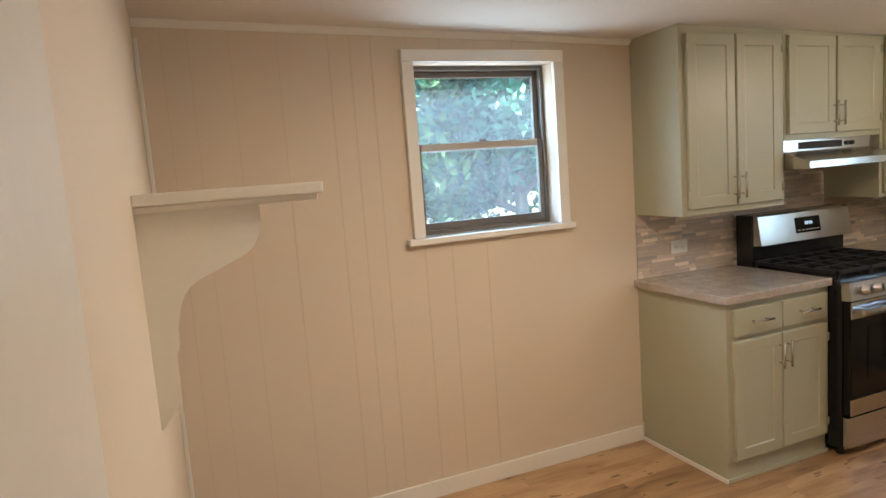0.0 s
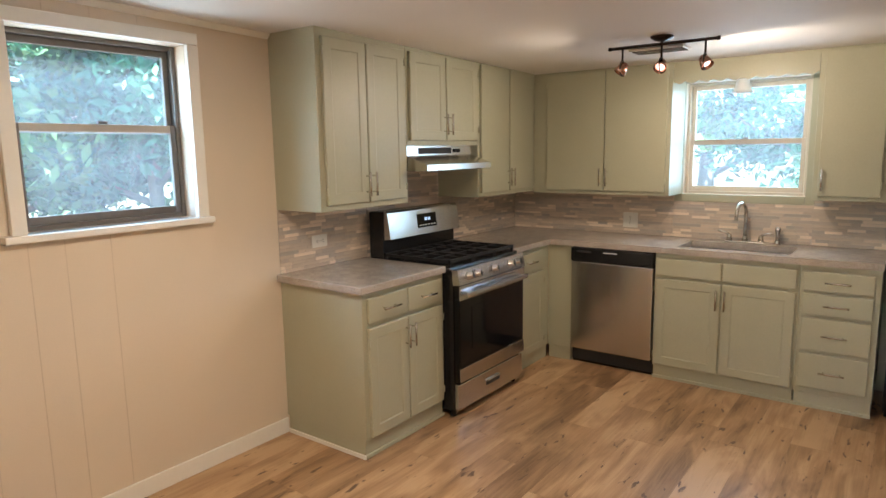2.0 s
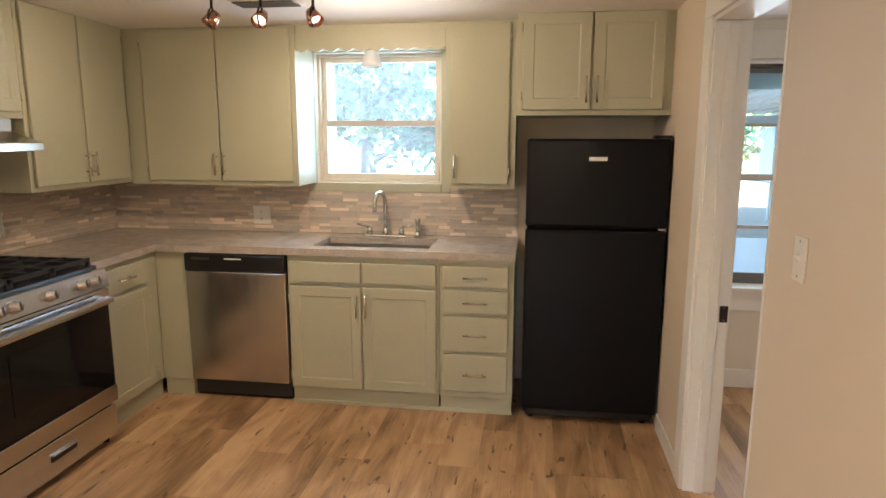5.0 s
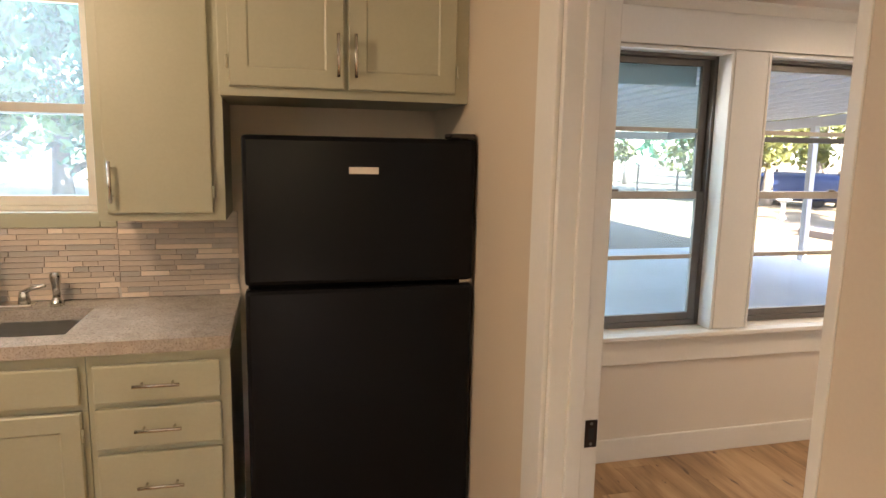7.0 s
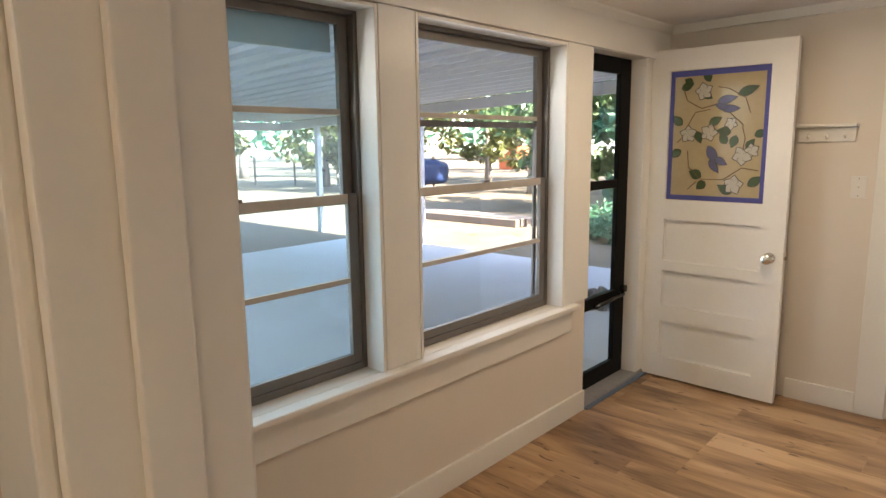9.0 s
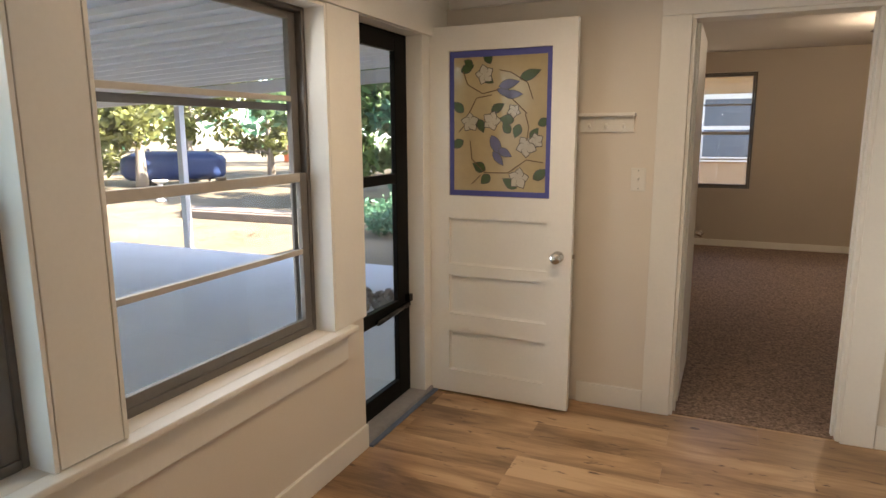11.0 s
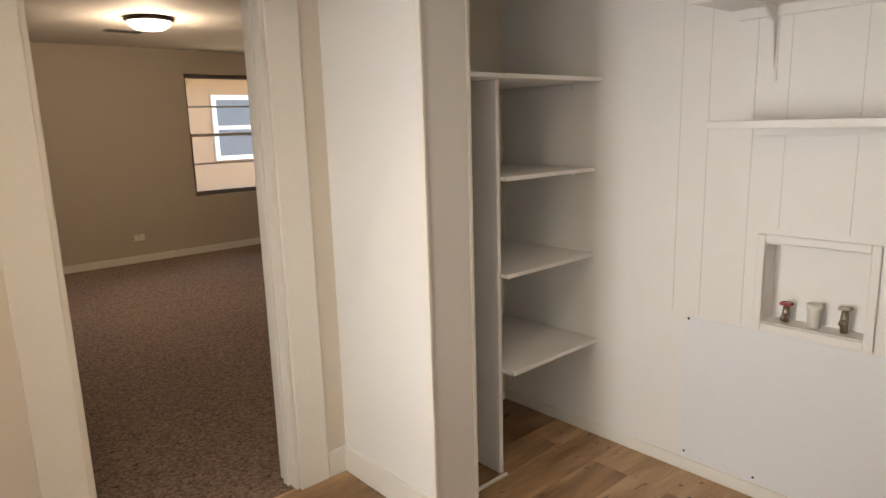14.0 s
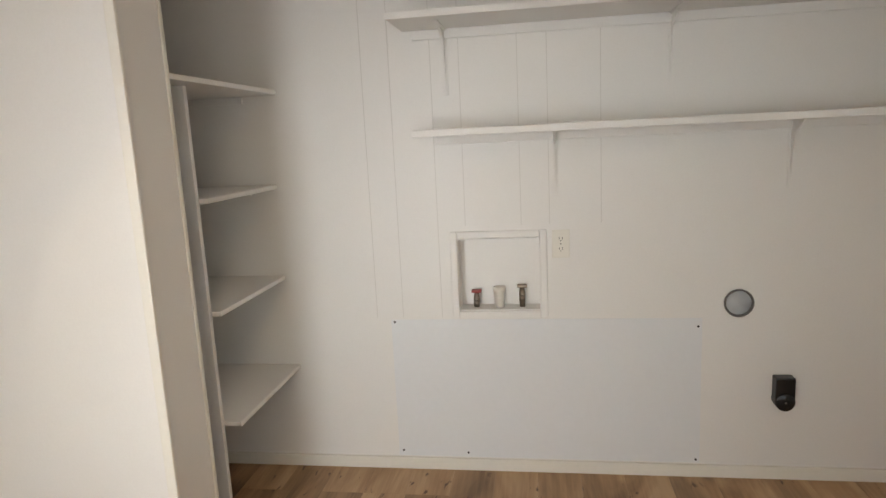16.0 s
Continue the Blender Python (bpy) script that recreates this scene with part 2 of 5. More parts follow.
def rod(a, b, r, n=12, r2=None, bm=None):
    bm = bm or bmesh.new()
    a, b = Vector(a), Vector(b)
    d = b - a
    m = Matrix.Translation((a + b) / 2) @ d.to_track_quat("Z", "Y").to_matrix().to_4x4()
    bmesh.ops.create_cone(bm, cap_ends=True, segments=n, radius1=r, radius2=r if r2 is None else r2, depth=d.length, matrix=m)
    return bm


def lathe(profile, n=28, m=None):
    """A turned shape from (radius, height) pairs."""
    bm = bmesh.new()
    rings = []
    for r, z in profile:
        rings.append([bm.verts.new((max(r, 1e-4) * math.cos(2 * math.pi * k / n), max(r, 1e-4) * math.sin(2 * math.pi * k / n), z)) for k in range(n)])
    for a, b in zip(rings, rings[1:]):
        for k in range(n):
            bm.faces.new((a[k], a[(k + 1) % n], b[(k + 1) % n], b[k]))
    bm.faces.new(rings[0][::-1])
    bm.faces.new(rings[-1])
    if m is not None:
        bm.transform(m)
    return bm


def prism(outline, s0, s1, axis="y"):
    """An outline in (x, z) swept along y from s0 to s1, or with axis "x" one in (y, z) swept along x."""
    bm = bmesh.new()
    a, b = ([bm.verts.new((u, s, z) if axis == "y" else (s, u, z)) for u, z in outline] for s in (s0, s1))
    bm.faces.new(a)
    bm.faces.new(b[::-1])
    for k in range(len(a)):
        j = (k + 1) % len(a)
        bm.faces.new((a[k], b[k], b[j], a[j]))
    bmesh.ops.recalc_face_normals(bm, faces=bm.faces)
    return bm


def tube(points, r, n=10):
    bm = bmesh.new()
    pts = [Vector(p) for p in points]
    rings = []
    side = None
    for k, p in enumerate(pts):
        d = (pts[min(k + 1, len(pts) - 1)] - pts[max(k - 1, 0)]).normalized()
        if side is None:
            side = d.orthogonal().normalized()
        side = (side - d * side.dot(d)).normalized()
        up = d.cross(side)
        rr = r[k] if isinstance(r, (list, tuple)) else r
        rings.append([bm.verts.new(p + rr * (math.cos(2 * math.pi * i / n) * side + math.sin(2 * math.pi * i / n) * up)) for i in range(n)])
    for a, b in zip(rings, rings[1:]):
        for i in range(n):
            bm.faces.new((a[i], a[(i + 1) % n], b[(i + 1) % n], b[i]))
    bm.faces.new(rings[0][::-1])
    bm.faces.new(rings[-1])
    return bm


def mesh_of(name, bm, material, smooth=False):
    me = bpy.data.meshes.new(name)
    bmesh.ops.recalc_face_normals(bm, faces=bm.faces)
    bm.to_mesh(me)
    bm.free()
    me.materials.append(material)
    if smooth:
        me.polygons.foreach_set("use_smooth", [True] * len(me.polygons))
    return me


def part(name, bm, material, parent, label="", smooth=False):
    ob = new(name, mesh_of(name, bm, material, smooth))
    ob.parent = parent
    if label:
        ob["label"] = label
    return ob


def thing(name, m, label, category, group=""):
    ob = new(name)
    ob.matrix_world = m
    return tagged(ob, label, category, group)


def solid(name, bm, material, label="", category="", kind="structure", smooth=False):
    return tagged(new(name, mesh_of(name, bm, material, smooth)), label, category, "", kind)


def weld(bm):
    """Joins touching blocks into one body and drops the faces between them."""
    bmesh.ops.remove_doubles(bm, verts=bm.verts, dist=1e-5)
    seen = {}
    for f in bm.faces:
        seen.setdefault(tuple(round(c, 4) for c in f.calc_center_median()), []).append(f)
    bmesh.ops.delete(bm, geom=[f for fs in seen.values() if len(fs) > 1 for f in fs], context="FACES_ONLY")


def slab_with_holes(axis, a0, a1, u0, u1, z0, z1, holes):
    """A wall between planes a0 and a1 on axis ('x' or 'y'), over u0..u1, with (ua, ub, za, zb) openings through it."""
    bm = bmesh.new()
    us = sorted({u0, u1, *[h[0] for h in holes], *[h[1] for h in holes]})
    for ua, ub in zip(us, us[1:]):
        cuts = sorted((h[2], h[3]) for h in holes if h[0] <= ua + 1e-6 and h[1] >= ub - 1e-6)
        z = z0
        for za, zb in cuts + [(z1, z1)]:
            if za - z > 1e-4:
                if axis == "x":
                    block(bm, a0, a1, ua, ub, z, za)
                else:
                    block(bm, ua, ub, a0, a1, z, za)
            z = zb
    weld(bm)
    return bm


# ---- plan ----
XW, XE, YN, YS = 0.24, 5.17, 3.073, -0.372      # kitchen
KC = 2.20                                        # kitchen ceiling
LW, LE, LN, LS = 1.895, 5.235, -0.50, -4.195     # laundry porch
LC = 2.165
BN, BS, BW, BE, BC = -4.33, -9.8, -0.6, 5.235, 2.45  # bedroom
D1 = (3.195, 3.972, 0.0, 1.985)                  # kitchen to laundry opening
D2 = (3.183, 3.955, 0.0, 2.003)                   # laundry to bedroom opening
D3 = (-4.03, -3.27, 0.0, 1.96)                   # outside door opening
W1 = (-1.79, -0.745, 0.64, 1.952)
W2 = (-3.022, -1.976, 0.64, 1.952)
WN = (1.376, 2.115, 1.275, 2.074)
WSK = (0.87, 1.66, 1.235, 2.02)
WBR = (0.10, 1.39, 0.71, 2.18)
WBL = (3.47, 4.75, 0.75, 2.2)
HI = 2.58

north = solid("wall_north", slab_with_holes("y", YN, YN + 0.14, XW - 0.9, XE + 0.14, 0, HI, [WN]), WALL, "cream painted kitchen wall with vertical board grooves", "wall")
east = solid("wall_east", slab_with_holes("x", XE, XE + 0.14, YS - 0.13, YN, 0, HI, [WSK]), WALL, "cream painted kitchen wall behind the sink", "wall")
south = solid("wall_south", slab_with_holes("y", LN, YS, XW - 0.9, LE, 0, HI, [D1]), WALL, "smooth cream painted wall with a doorway to the laundry", "wall")
west = solid("wall_west", slab_with_holes("x", XW - 0.12, XW, YS, YN, 0, HI, [(YS + 0.004, 0.42, 0.0, 2.03)]), WALL, "cream painted wall with a wide cased opening", "wall")
# unseen closing wall; its opening is added to let daylight in from behind
hall = solid("wall_hall", slab_with_holes("x", XW - 2.6, XW - 2.5, YS - 0.1, YN, 0, HI, [(-0.15, 0.65, 0.9, 1.9)]), WALL, "unseen cream far wall of the next room, with an opening added for daylight", "wall")
hall2 = solid("wall_hall_north", box(XW - 2.5, XW - 0.9, YN - 1.0, YN - 0.9, 0, HI), WALL, "cream painted side wall of the next room", "wall")
hall3 = solid("wall_hall_south", box(XW - 2.5, XW - 0.9, LN, YS, 0, HI), WALL, "cream painted side wall of the next room", "wall")
laundry_e = solid("wall_laundry_east", slab_with_holes("x", LE, LE + 0.15, BS, YS - 0.13, 0, HI, [W1, W2, D3]), WALL_L, "pale cream laundry wall with two large windows", "wall")
laundry_s = solid("wall_laundry_south", slab_with_holes("y", BN, LS, BW, LE, 0, HI, [D2]), WALL_L, "pale cream laundry wall with a doorway to the bedroom", "wall")
laundry_w = solid("wall_laundry_west", slab_with_holes("x", LW - 0.13, LW, LS, LN, 0, HI, [(-2.871, -2.526, 0.726, 1.036)]), WHITE_W, "white painted panelled wall behind the washer space", "wall")
closet_e = solid("wall_closet", box(2.745, 2.945, LS, -3.58, 0, 2.3), WHITE_W, "white painted stub wall beside the shelf alcove", "wall")
bed_s = solid("wall_bedroom_south", slab_with_holes("y", BS - 0.15, BS, BW, BE, 0, HI, [WBR, WBL]), BEDWALL, "taupe painted bedroom wall with two windows", "wall")
bed_w = solid("wall_bedroom_west", box(BW - 0.12, BW, BS, BN, 0, HI), BEDWALL, "taupe painted bedroom side wall", "wall")
bed_n = solid("wall_bedroom_lining", slab_with_holes("y", BN - 0.012, BN - 0.002, BW, BE - 0.002, 0, BC, [(D2[0], D2[1], 0.0, D2[3])]), BEDWALL, "taupe painted bedroom side of the wall", "wall")
bed_e = solid("wall_bedroom_east_lining", box(BE - 0.012, BE - 0.002, BS, BN - 0.012, 0, BC), BEDWALL, "taupe painted bedroom side wall", "wall")


def tilted(x0, x1, y0, y1, za, zb, t=0.1):
    """A slab whose underside runs from height za at x0 to zb at x1."""
    bm = box(x0, x1, y0, y1, 0, t)
    for v in bm.verts:
        v.co.z += za + (zb - za) * (v.co.x - x0) / (x1 - x0)
    return bm


ceil_k = solid("ceiling", tilted(XW - 2.6, XE + 0.14, YS - 0.06, YN + 0.14, 2.30, 2.127), CEIL, "white painted kitchen ceiling", "ceiling")
ceil_l = solid("ceiling_laundry", tilted(LW - 0.13, LE + 0.15, BN + 0.06, LN + 0.07, 2.205, 2.162), CEIL, "white painted laundry ceiling", "ceiling")
ceil_b = solid("ceiling_bedroom", box(BW - 0.12, BE + 0.15, BS - 0.15, BN + 0.06, BC, BC + 0.1), CEIL, "white painted bedroom ceiling", "ceiling")
# south overhang added out of view to keep sun off the bedroom windows
roof = solid("roof", box(XW - 2.9, LE + 0.3, BS - 1.35, YN + 0.4, HI + 0.02, HI + 0.2), CONCRETE, "unseen flat roof, its south eave lengthened to shade the bedroom windows", "roof")
floor = solid("floor", box(XW - 2.6, LE, LS, YN, -0.12, -0.004), DARK, "oak-look vinyl plank floor", "floor")
carpet = solid("floor_bedroom", box(BW, BE, BS, -4.215, -0.12, 0.006), CARPET, "mottled brown pile carpet", "carpet")


# ---- windows ----
def sash_window(name, axis, plane, hole, depth, material, mid, muntins, label, sash=0.045, inward=-1, frame_t=0.03):
    """A double-hung window in an opening: plane is the inner wall face, depth how far out the sashes stand."""
    u0, u1, z0, z1 = hole

    def at(a0, a1, ua, ub, za, zb, bevel=0.003):
        return box(a0, a1, ua, ub, za, zb, bevel) if axis == "x" else box(ua, ub, a0, a1, za, zb, bevel)

    w = new(name)
    out = -inward
    w.location = (plane, (u0 + u1) / 2, z0) if axis == "x" else ((u0 + u1) / 2, plane, z0)
    tagged(w, label, "window", "", "structure")
    inv = Matrix.Translation(-Vector(w.location))

    def put(n, bm, mt, lab="", parent=None):
        bm.transform(inv)
        return part(n, bm, mt, parent or w, lab)

    p0, p1 = plane + out * depth, plane + out * (depth + 0.055)
    for n, a, b, c, d in (("frame_side", u0, u0 + frame_t, z0, z1), ("frame_side", u1 - frame_t, u1, z0, z1), ("frame_head", u0 + frame_t, u1 - frame_t, z1 - frame_t, z1), ("frame_sill", u0 + frame_t, u1 - frame_t, z0, z0 + frame_t)):
        put(n, at(p0, p1, a + 0.001, b - 0.001, c + 0.001, d - 0.001), material)
    iu0, iu1, iz0, iz1 = u0 + frame_t, u1 - frame_t, z0 + frame_t, z1 - frame_t
    for lower in (False, True):
        q0 = plane + out * (depth + (0.004 if lower else 0.03))
        q1 = q0 + out * 0.022
        za, zb = (iz0, mid + 0.02) if lower else (mid - 0.02, iz1)
        rail = 0.035 if lower else 0.03
        s = put("lower_sash" if lower else "upper_sash", at(q0, q1, iu0 + 0.002, iu0 + sash, za, zb), material)
        for n, a, b, c, d in (("sash_stile", iu1 - sash, iu1 - 0.002, za, zb), ("sash_rail", iu0 + sash, iu1 - sash, za, za + rail), ("sash_rail", iu0 + sash, iu1 - sash, zb - rail, zb)):
            put(n, at(q0, q1, a, b, c, d), RAIL if abs((c + d) / 2 - mid) < 0.05 else material, "", s)
        if muntins:
            zm = (za + zb) / 2
            put("muntin", at(q0, q1, iu0 + sash, iu1 - sash, zm - 0.010, zm + 0.010, 0.002), RAIL, "", s)
        pane = put("pane", at((q0 + q1) / 2 - 0.002, (q0 + q1) / 2 + 0.002, iu0 + sash - 0.004, iu1 - sash + 0.004, za + rail - 0.004, zb - rail + 0.004, 0), HAZED if name in ("window_1", "window_2", "window_3") else GLASS, "clear glass", s)
        pane.visible_shadow = False
    lock_u = (u0 + u1) / 2
    put("sash_lock", at(plane + out * (depth - 0.012), plane + out * (depth + 0.002), lock_u - 0.02, lock_u + 0.02, mid + 0.02, mid + 0.032), ALUM)
    return w


def casing(name, axis, plane, hole, width, proud, inward, material, bottom=False, label="white painted casing", head=None, overhang=0.0, first=True):
    """Flat trim boards round an opening, on the wall face at plane."""
    u0, u1, z0, z1 = hole
    h = head or width
    c = new(name)
    c.location = (plane, (u0 + u1) / 2, z0) if axis == "x" else ((u0 + u1) / 2, plane, z0)
    tagged(c, label, "trim", "", "structure")
    inv = Matrix.Translation(-Vector(c.location))
    a0, a1 = plane, plane + inward * proud

    def put(n, ua, ub, za, zb):
        bm = box(a0, a1, ua, ub, za, zb, 0.004) if axis == "x" else box(ua, ub, a0, a1, za, zb, 0.004)
        bm.transform(inv)
        part(n, bm, material, c)

    if first:
        put("side_board", u0 - width, u0, z0 if not bottom else z0 - width, z1)
    put("side_board", u1, u1 + width, z0 if not bottom else z0 - width, z1)
    put("head_board", u0 - (width if first else 0) - overhang, u1 + width + overhang, z1 + 0.001, z1 + h)
    if bottom:
        put("bottom_board", u0 + 0.001, u1 - 0.001, z0 - width, z0)
    return c


sash_window("window_1", "y", YN, WN, 0.078, ALUM, 1.69, False, "grey aluminium double-hung window onto green trees", inward=-1, sash=0.028, frame_t=0.022)
sash_window("window_2", "x", XE, WSK, 0.05, SASHW, 1.60, False, "ivory double-hung window above the sink", inward=-1, sash=0.03, frame_t=0.02)
sash_window("window_3", "x", LE, W1, 0.075, ALUM, 1.285, True, "tall grey double-hung window with crossbars", inward=-1)
sash_window("window_4", "x", LE, W2, 0.075, ALUM, 1.285, True, "tall grey double-hung window with crossbars", inward=-1)
sash_window("window_5", "y", BS, WBR, 0.06, ALUM, 1.45, True, "aluminium bedroom window onto the neighbouring house", inward=1, sash=0.028, frame_t=0.02)
sash_window("window_6", "y", BS, WBL, 0.06, ALUM, 1.45, True, "aluminium bedroom window onto the neighbouring house", inward=1, sash=0.028, frame_t=0.02)

casing("trim", "y", YN, WN, 0.056, 0.028, -1, TRIM, label="white painted window casing")
sill1 = solid("window_sill", box(1.288, 2.188, YN - 0.05, YN + 0.05, 1.245, 1.275, 0.006), TRIM, "white painted window sill board", "sill")
casing("trim", "x", XE, WSK, 0.055, 0.016, -1, SAGE, bottom=True, label="sage painted casing of the sink window")
# outer storm sash of the second laundry window, and the board outside above the first
solid("trim", box(LE + 0.134, LE + 0.146, W2[0] + 0.03, W2[1] - 0.03, 1.548, 1.575, 0.002), ALUM, "dark crossbar of the outer storm sash", "window bar")
for u in (W2[0] + 0.03, W2[1] - 0.055):
    solid("trim", box(LE + 0.134, LE + 0.146, u, u + 0.025, W2[2] + 0.03, W2[3] - 0.03, 0.002), ALUM, "dark stile of the outer storm sash", "window bar")
solid("trim", box(LE + 0.152, LE + 0.17, W1[0] + 0.07, W1[1] + 0.02, 1.80, 1.96, 0.003), TRIM, "cream board outside above the window", "board")
# laundry window wall: wide boards
for u0, u1 in ((W1[1], LN), (W2[1], W1[0]), (D3[1], W2[0])):
    solid("trim", box(LE - 0.02, LE, u0 + 0.003, u1 - 0.003, 0.642, 1.955, 0.003), TRIM, "wide white painted mullion board", "trim")
solid("trim", box(LE - 0.022, LE, LS, LN, 1.958, 2.115, 0.003), TRIM, "wide white painted header board", "trim")
solid("trim", box(LE - 0.022, LE, -4.195, D3[0], 0.1, 1.957, 0.003), TRIM, "white painted door casing", "trim")
solid("window_sill", box(LE - 0.055, LE + 0.07, -3.145, LN, 0.615, 0.639, 0.006), TRIM, "long white painted window sill", "sill")
solid("trim", box(LE - 0.018, LE, -3.11, LN, 0.49, 0.614, 0.004), TRIM, "white painted apron board under the sill", "trim")
for hole in (W1, W2):
    for u0, u1, z0, z1 in ((hole[0] + 0.0005, hole[0] + 0.014, hole[2], hole[3]), (hole[1] - 0.014, hole[1] - 0.0005, hole[2], hole[3]), (hole[0] + 0.015, hole[1] - 0.015, hole[3] - 0.014, hole[3] - 0.0005)):
        solid("trim", box(LE - 0.02, LE + 0.074, u0, u1, z0, z1, 0.002), TRIM, "white painted window reveal", "trim")
# baseboards with shoe moulding
for n, (x0, x1, y0, y1, h) in enumerate((
    (XW, 2.595, YN - 0.014, YN, 0.085), (4.084, 4.55, YS, YS + 0.012, 0.09), (XW, 3.19, YS, YS + 0.014, 0.09), (XW, XW + 0.014, 0.52, YN - 0.014, 0.085),
    (LE - 0.016, LE, D3[1] + 0.002, LN, 0.115), (4.093, 4.44, LS, LS + 0.016, 0.115), (2.961, 3.045, LS, LS + 0.016, 0.115), (2.945, 2.961, LS, -3.58, 0.115),
    (LW, LW + 0.014, LS + 0.01, LN, 0.055), (LW + 0.014, 2.74, LS, LS + 0.012, 0.055),
    (BW, BE, BS, BS + 0.014, 0.09), (LW, 3.11, LN - 0.016, LN, 0.115), (4.06, LE, LN - 0.016, LN, 0.115))):
    bb = solid("baseboard", box(x0, x1, y0, y1, 0, h, 0.004), TRIM, "white painted baseboard", "baseboard")
# small cove trims under the ceilings
solid("trim", prism([(0, 0), (0, -0.028), (-0.012, -0.028), (-0.03, -0.008), (-0.03, 0)], XW, 2.595, "x"), TRIM, "narrow white cove trim", "trim").matrix_world = pose(0, YN, 2.2475, 0, 1.293, 0)
solid("trim", box(XW, XW + 0.016, YN - 0.016, YN, 0.09, KC - 0.03, 0.004), TRIM, "white corner bead", "trim")
solid("trim", prism([(0, 0), (0, -0.05), (-0.014, -0.05), (-0.045, -0.012), (-0.045, 0)], LS, LN), TRIM, "white crown moulding", "trim").matrix_world = pose(LE - 0.001, 0, LC)
solid("trim", tilted(2.946, LE - 0.046, LS, LS + 0.03, 2.142, 2.115, 0.05), TRIM, "white crown moulding", "trim")
# doorway casings and jamb linings
casing("door_1", "y", YS, D1, 0.11, 0.014, 1, TRIM, label="white painted casing of the laundry doorway", first=False)
casing("door_1", "y", LN, D1, 0.085, 0.014, -1, TRIM, label="white painted casing of the laundry doorway")
for hole, y0, y1, nm in ((D1, LN, YS, "door_1_jamb"), (D2, BN, LS, "door_2_jamb")):
    solid(nm, box(hole[0] + 0.0005, hole[0] + 0.018, y0 - 0.002, y1 + 0.002, 0.002, hole[3] - 0.019, 0.002), TRIM, "white painted door jamb", "jamb")
    solid(nm, box(hole[1] - 0.018, hole[1] - 0.0005, y0 - 0.002, y1 + 0.002, 0.002, hole[3] - 0.019, 0.002), TRIM, "white painted door jamb", "jamb")
    solid(nm, box(hole[0] + 0.0005, hole[1] - 0.0005, y0 - 0.002, y1 + 0.002, hole[3] - 0.018, hole[3] - 0.0005, 0.002), TRIM, "white painted door jamb", "jamb")
    solid(nm, box(hole[0] + 0.019, hole[0] + 0.03, (y0 + y1) / 2 - 0.02, (y0 + y1) / 2 + 0.02, 0.002, hole[3] - 0.03, 0.002), TRIM, "white painted door stop", "jamb")
    solid(nm, box(hole[1] - 0.03, hole[1] - 0.019, (y0 + y1) / 2 - 0.02, (y0 + y1) / 2 + 0.02, 0.002, hole[3] - 0.03, 0.002), TRIM, "white painted door stop", "jamb")
casing("door_2", "y", LS, D2, 0.136, 0.018, 1, TRIM, label="wide white painted casing of the bedroom doorway", head=0.12)
casing("door_3", "x", XW, (YS + 0.03, 0.42, 0.0, 2.03), 0.36, 0.02, 1, TRIM, label="wide cream painted casing of the room opening", head=0.1)


# ---- cabinets ----

def pull(parent, x, y, z, length, upright):
    """A slim bar handle on two posts, on a front that faces -y."""
    bm = bmesh.new()
    d = length / 2
    if upright:
        rod((x, y - 0.03, z - d), (x, y - 0.03, z + d), 0.0055, 10, bm=bm)
        for s in (-1, 1):
            rod((x, y, z + s * d * 0.66), (x, y - 0.03, z + s * d * 0.66), 0.004, 8, bm=bm)
    else:
        rod((x - d, y - 0.03, z), (x + d, y - 0.03, z), 0.0055, 10, bm=bm)
        for s in (-1, 1):
            rod((x + s * d * 0.66, y, z), (x + s * d * 0.66, y - 0.03, z), 0.004, 8, bm=bm)
    return part("handle", bm, NICKEL, parent, "brushed nickel bar handle", True)


def shaker(x0, x1, z0, z1, y, rail=0.055, t=0.019, sink=0.004):
    """A flat door with a shallow recessed middle; its back lies at y and it faces -y."""
    bm = bmesh.new()
    f = y - t
    o = [(x0, z0), (x1, z0), (x1, z1), (x0, z1)]
    i = [(x0 + rail, z0 + rail), (x1 - rail, z0 + rail), (x1 - rail, z1 - rail), (x0 + rail, z1 - rail)]
    j = [(x0 + rail + 0.006, z0 + rail + 0.006), (x1 - rail - 0.006, z0 + rail + 0.006), (x1 - rail - 0.006, z1 - rail - 0.006), (x0 + rail + 0.006, z1 - rail - 0.006)]
    e = 0.004
    oo = [(x0 + e, z0 + e), (x1 - e, z0 + e), (x1 - e, z1 - e), (x0 + e, z1 - e)]
    loops = [[bm.verts.new((px, yy, pz)) for px, pz in ring] for ring, yy in ((o, y), (o, f + e), (oo, f), (i, f), (j, f + sink))]
    for a, b in zip(loops, loops[1:]):
        for k in range(4):
            bm.faces.new((a[k], a[(k + 1) % 4], b[(k + 1) % 4], b[k]))
    bm.faces.new(loops[0][::-1])
    bm.faces.new(loops[-1])
    return bm


def slab_front(x0, x1, z0, z1, y, t=0.019):
    return box(x0, x1, y - t, y, z0, z1, 0.006)


def hinge(parent, x, y, z):
    bm = rod((x, y - 0.021, z - 0.02), (x, y - 0.021, z + 0.02), 0.0045, 8)
    return part("hinge", bm, SAGE, parent, "painted-over hinge", True)


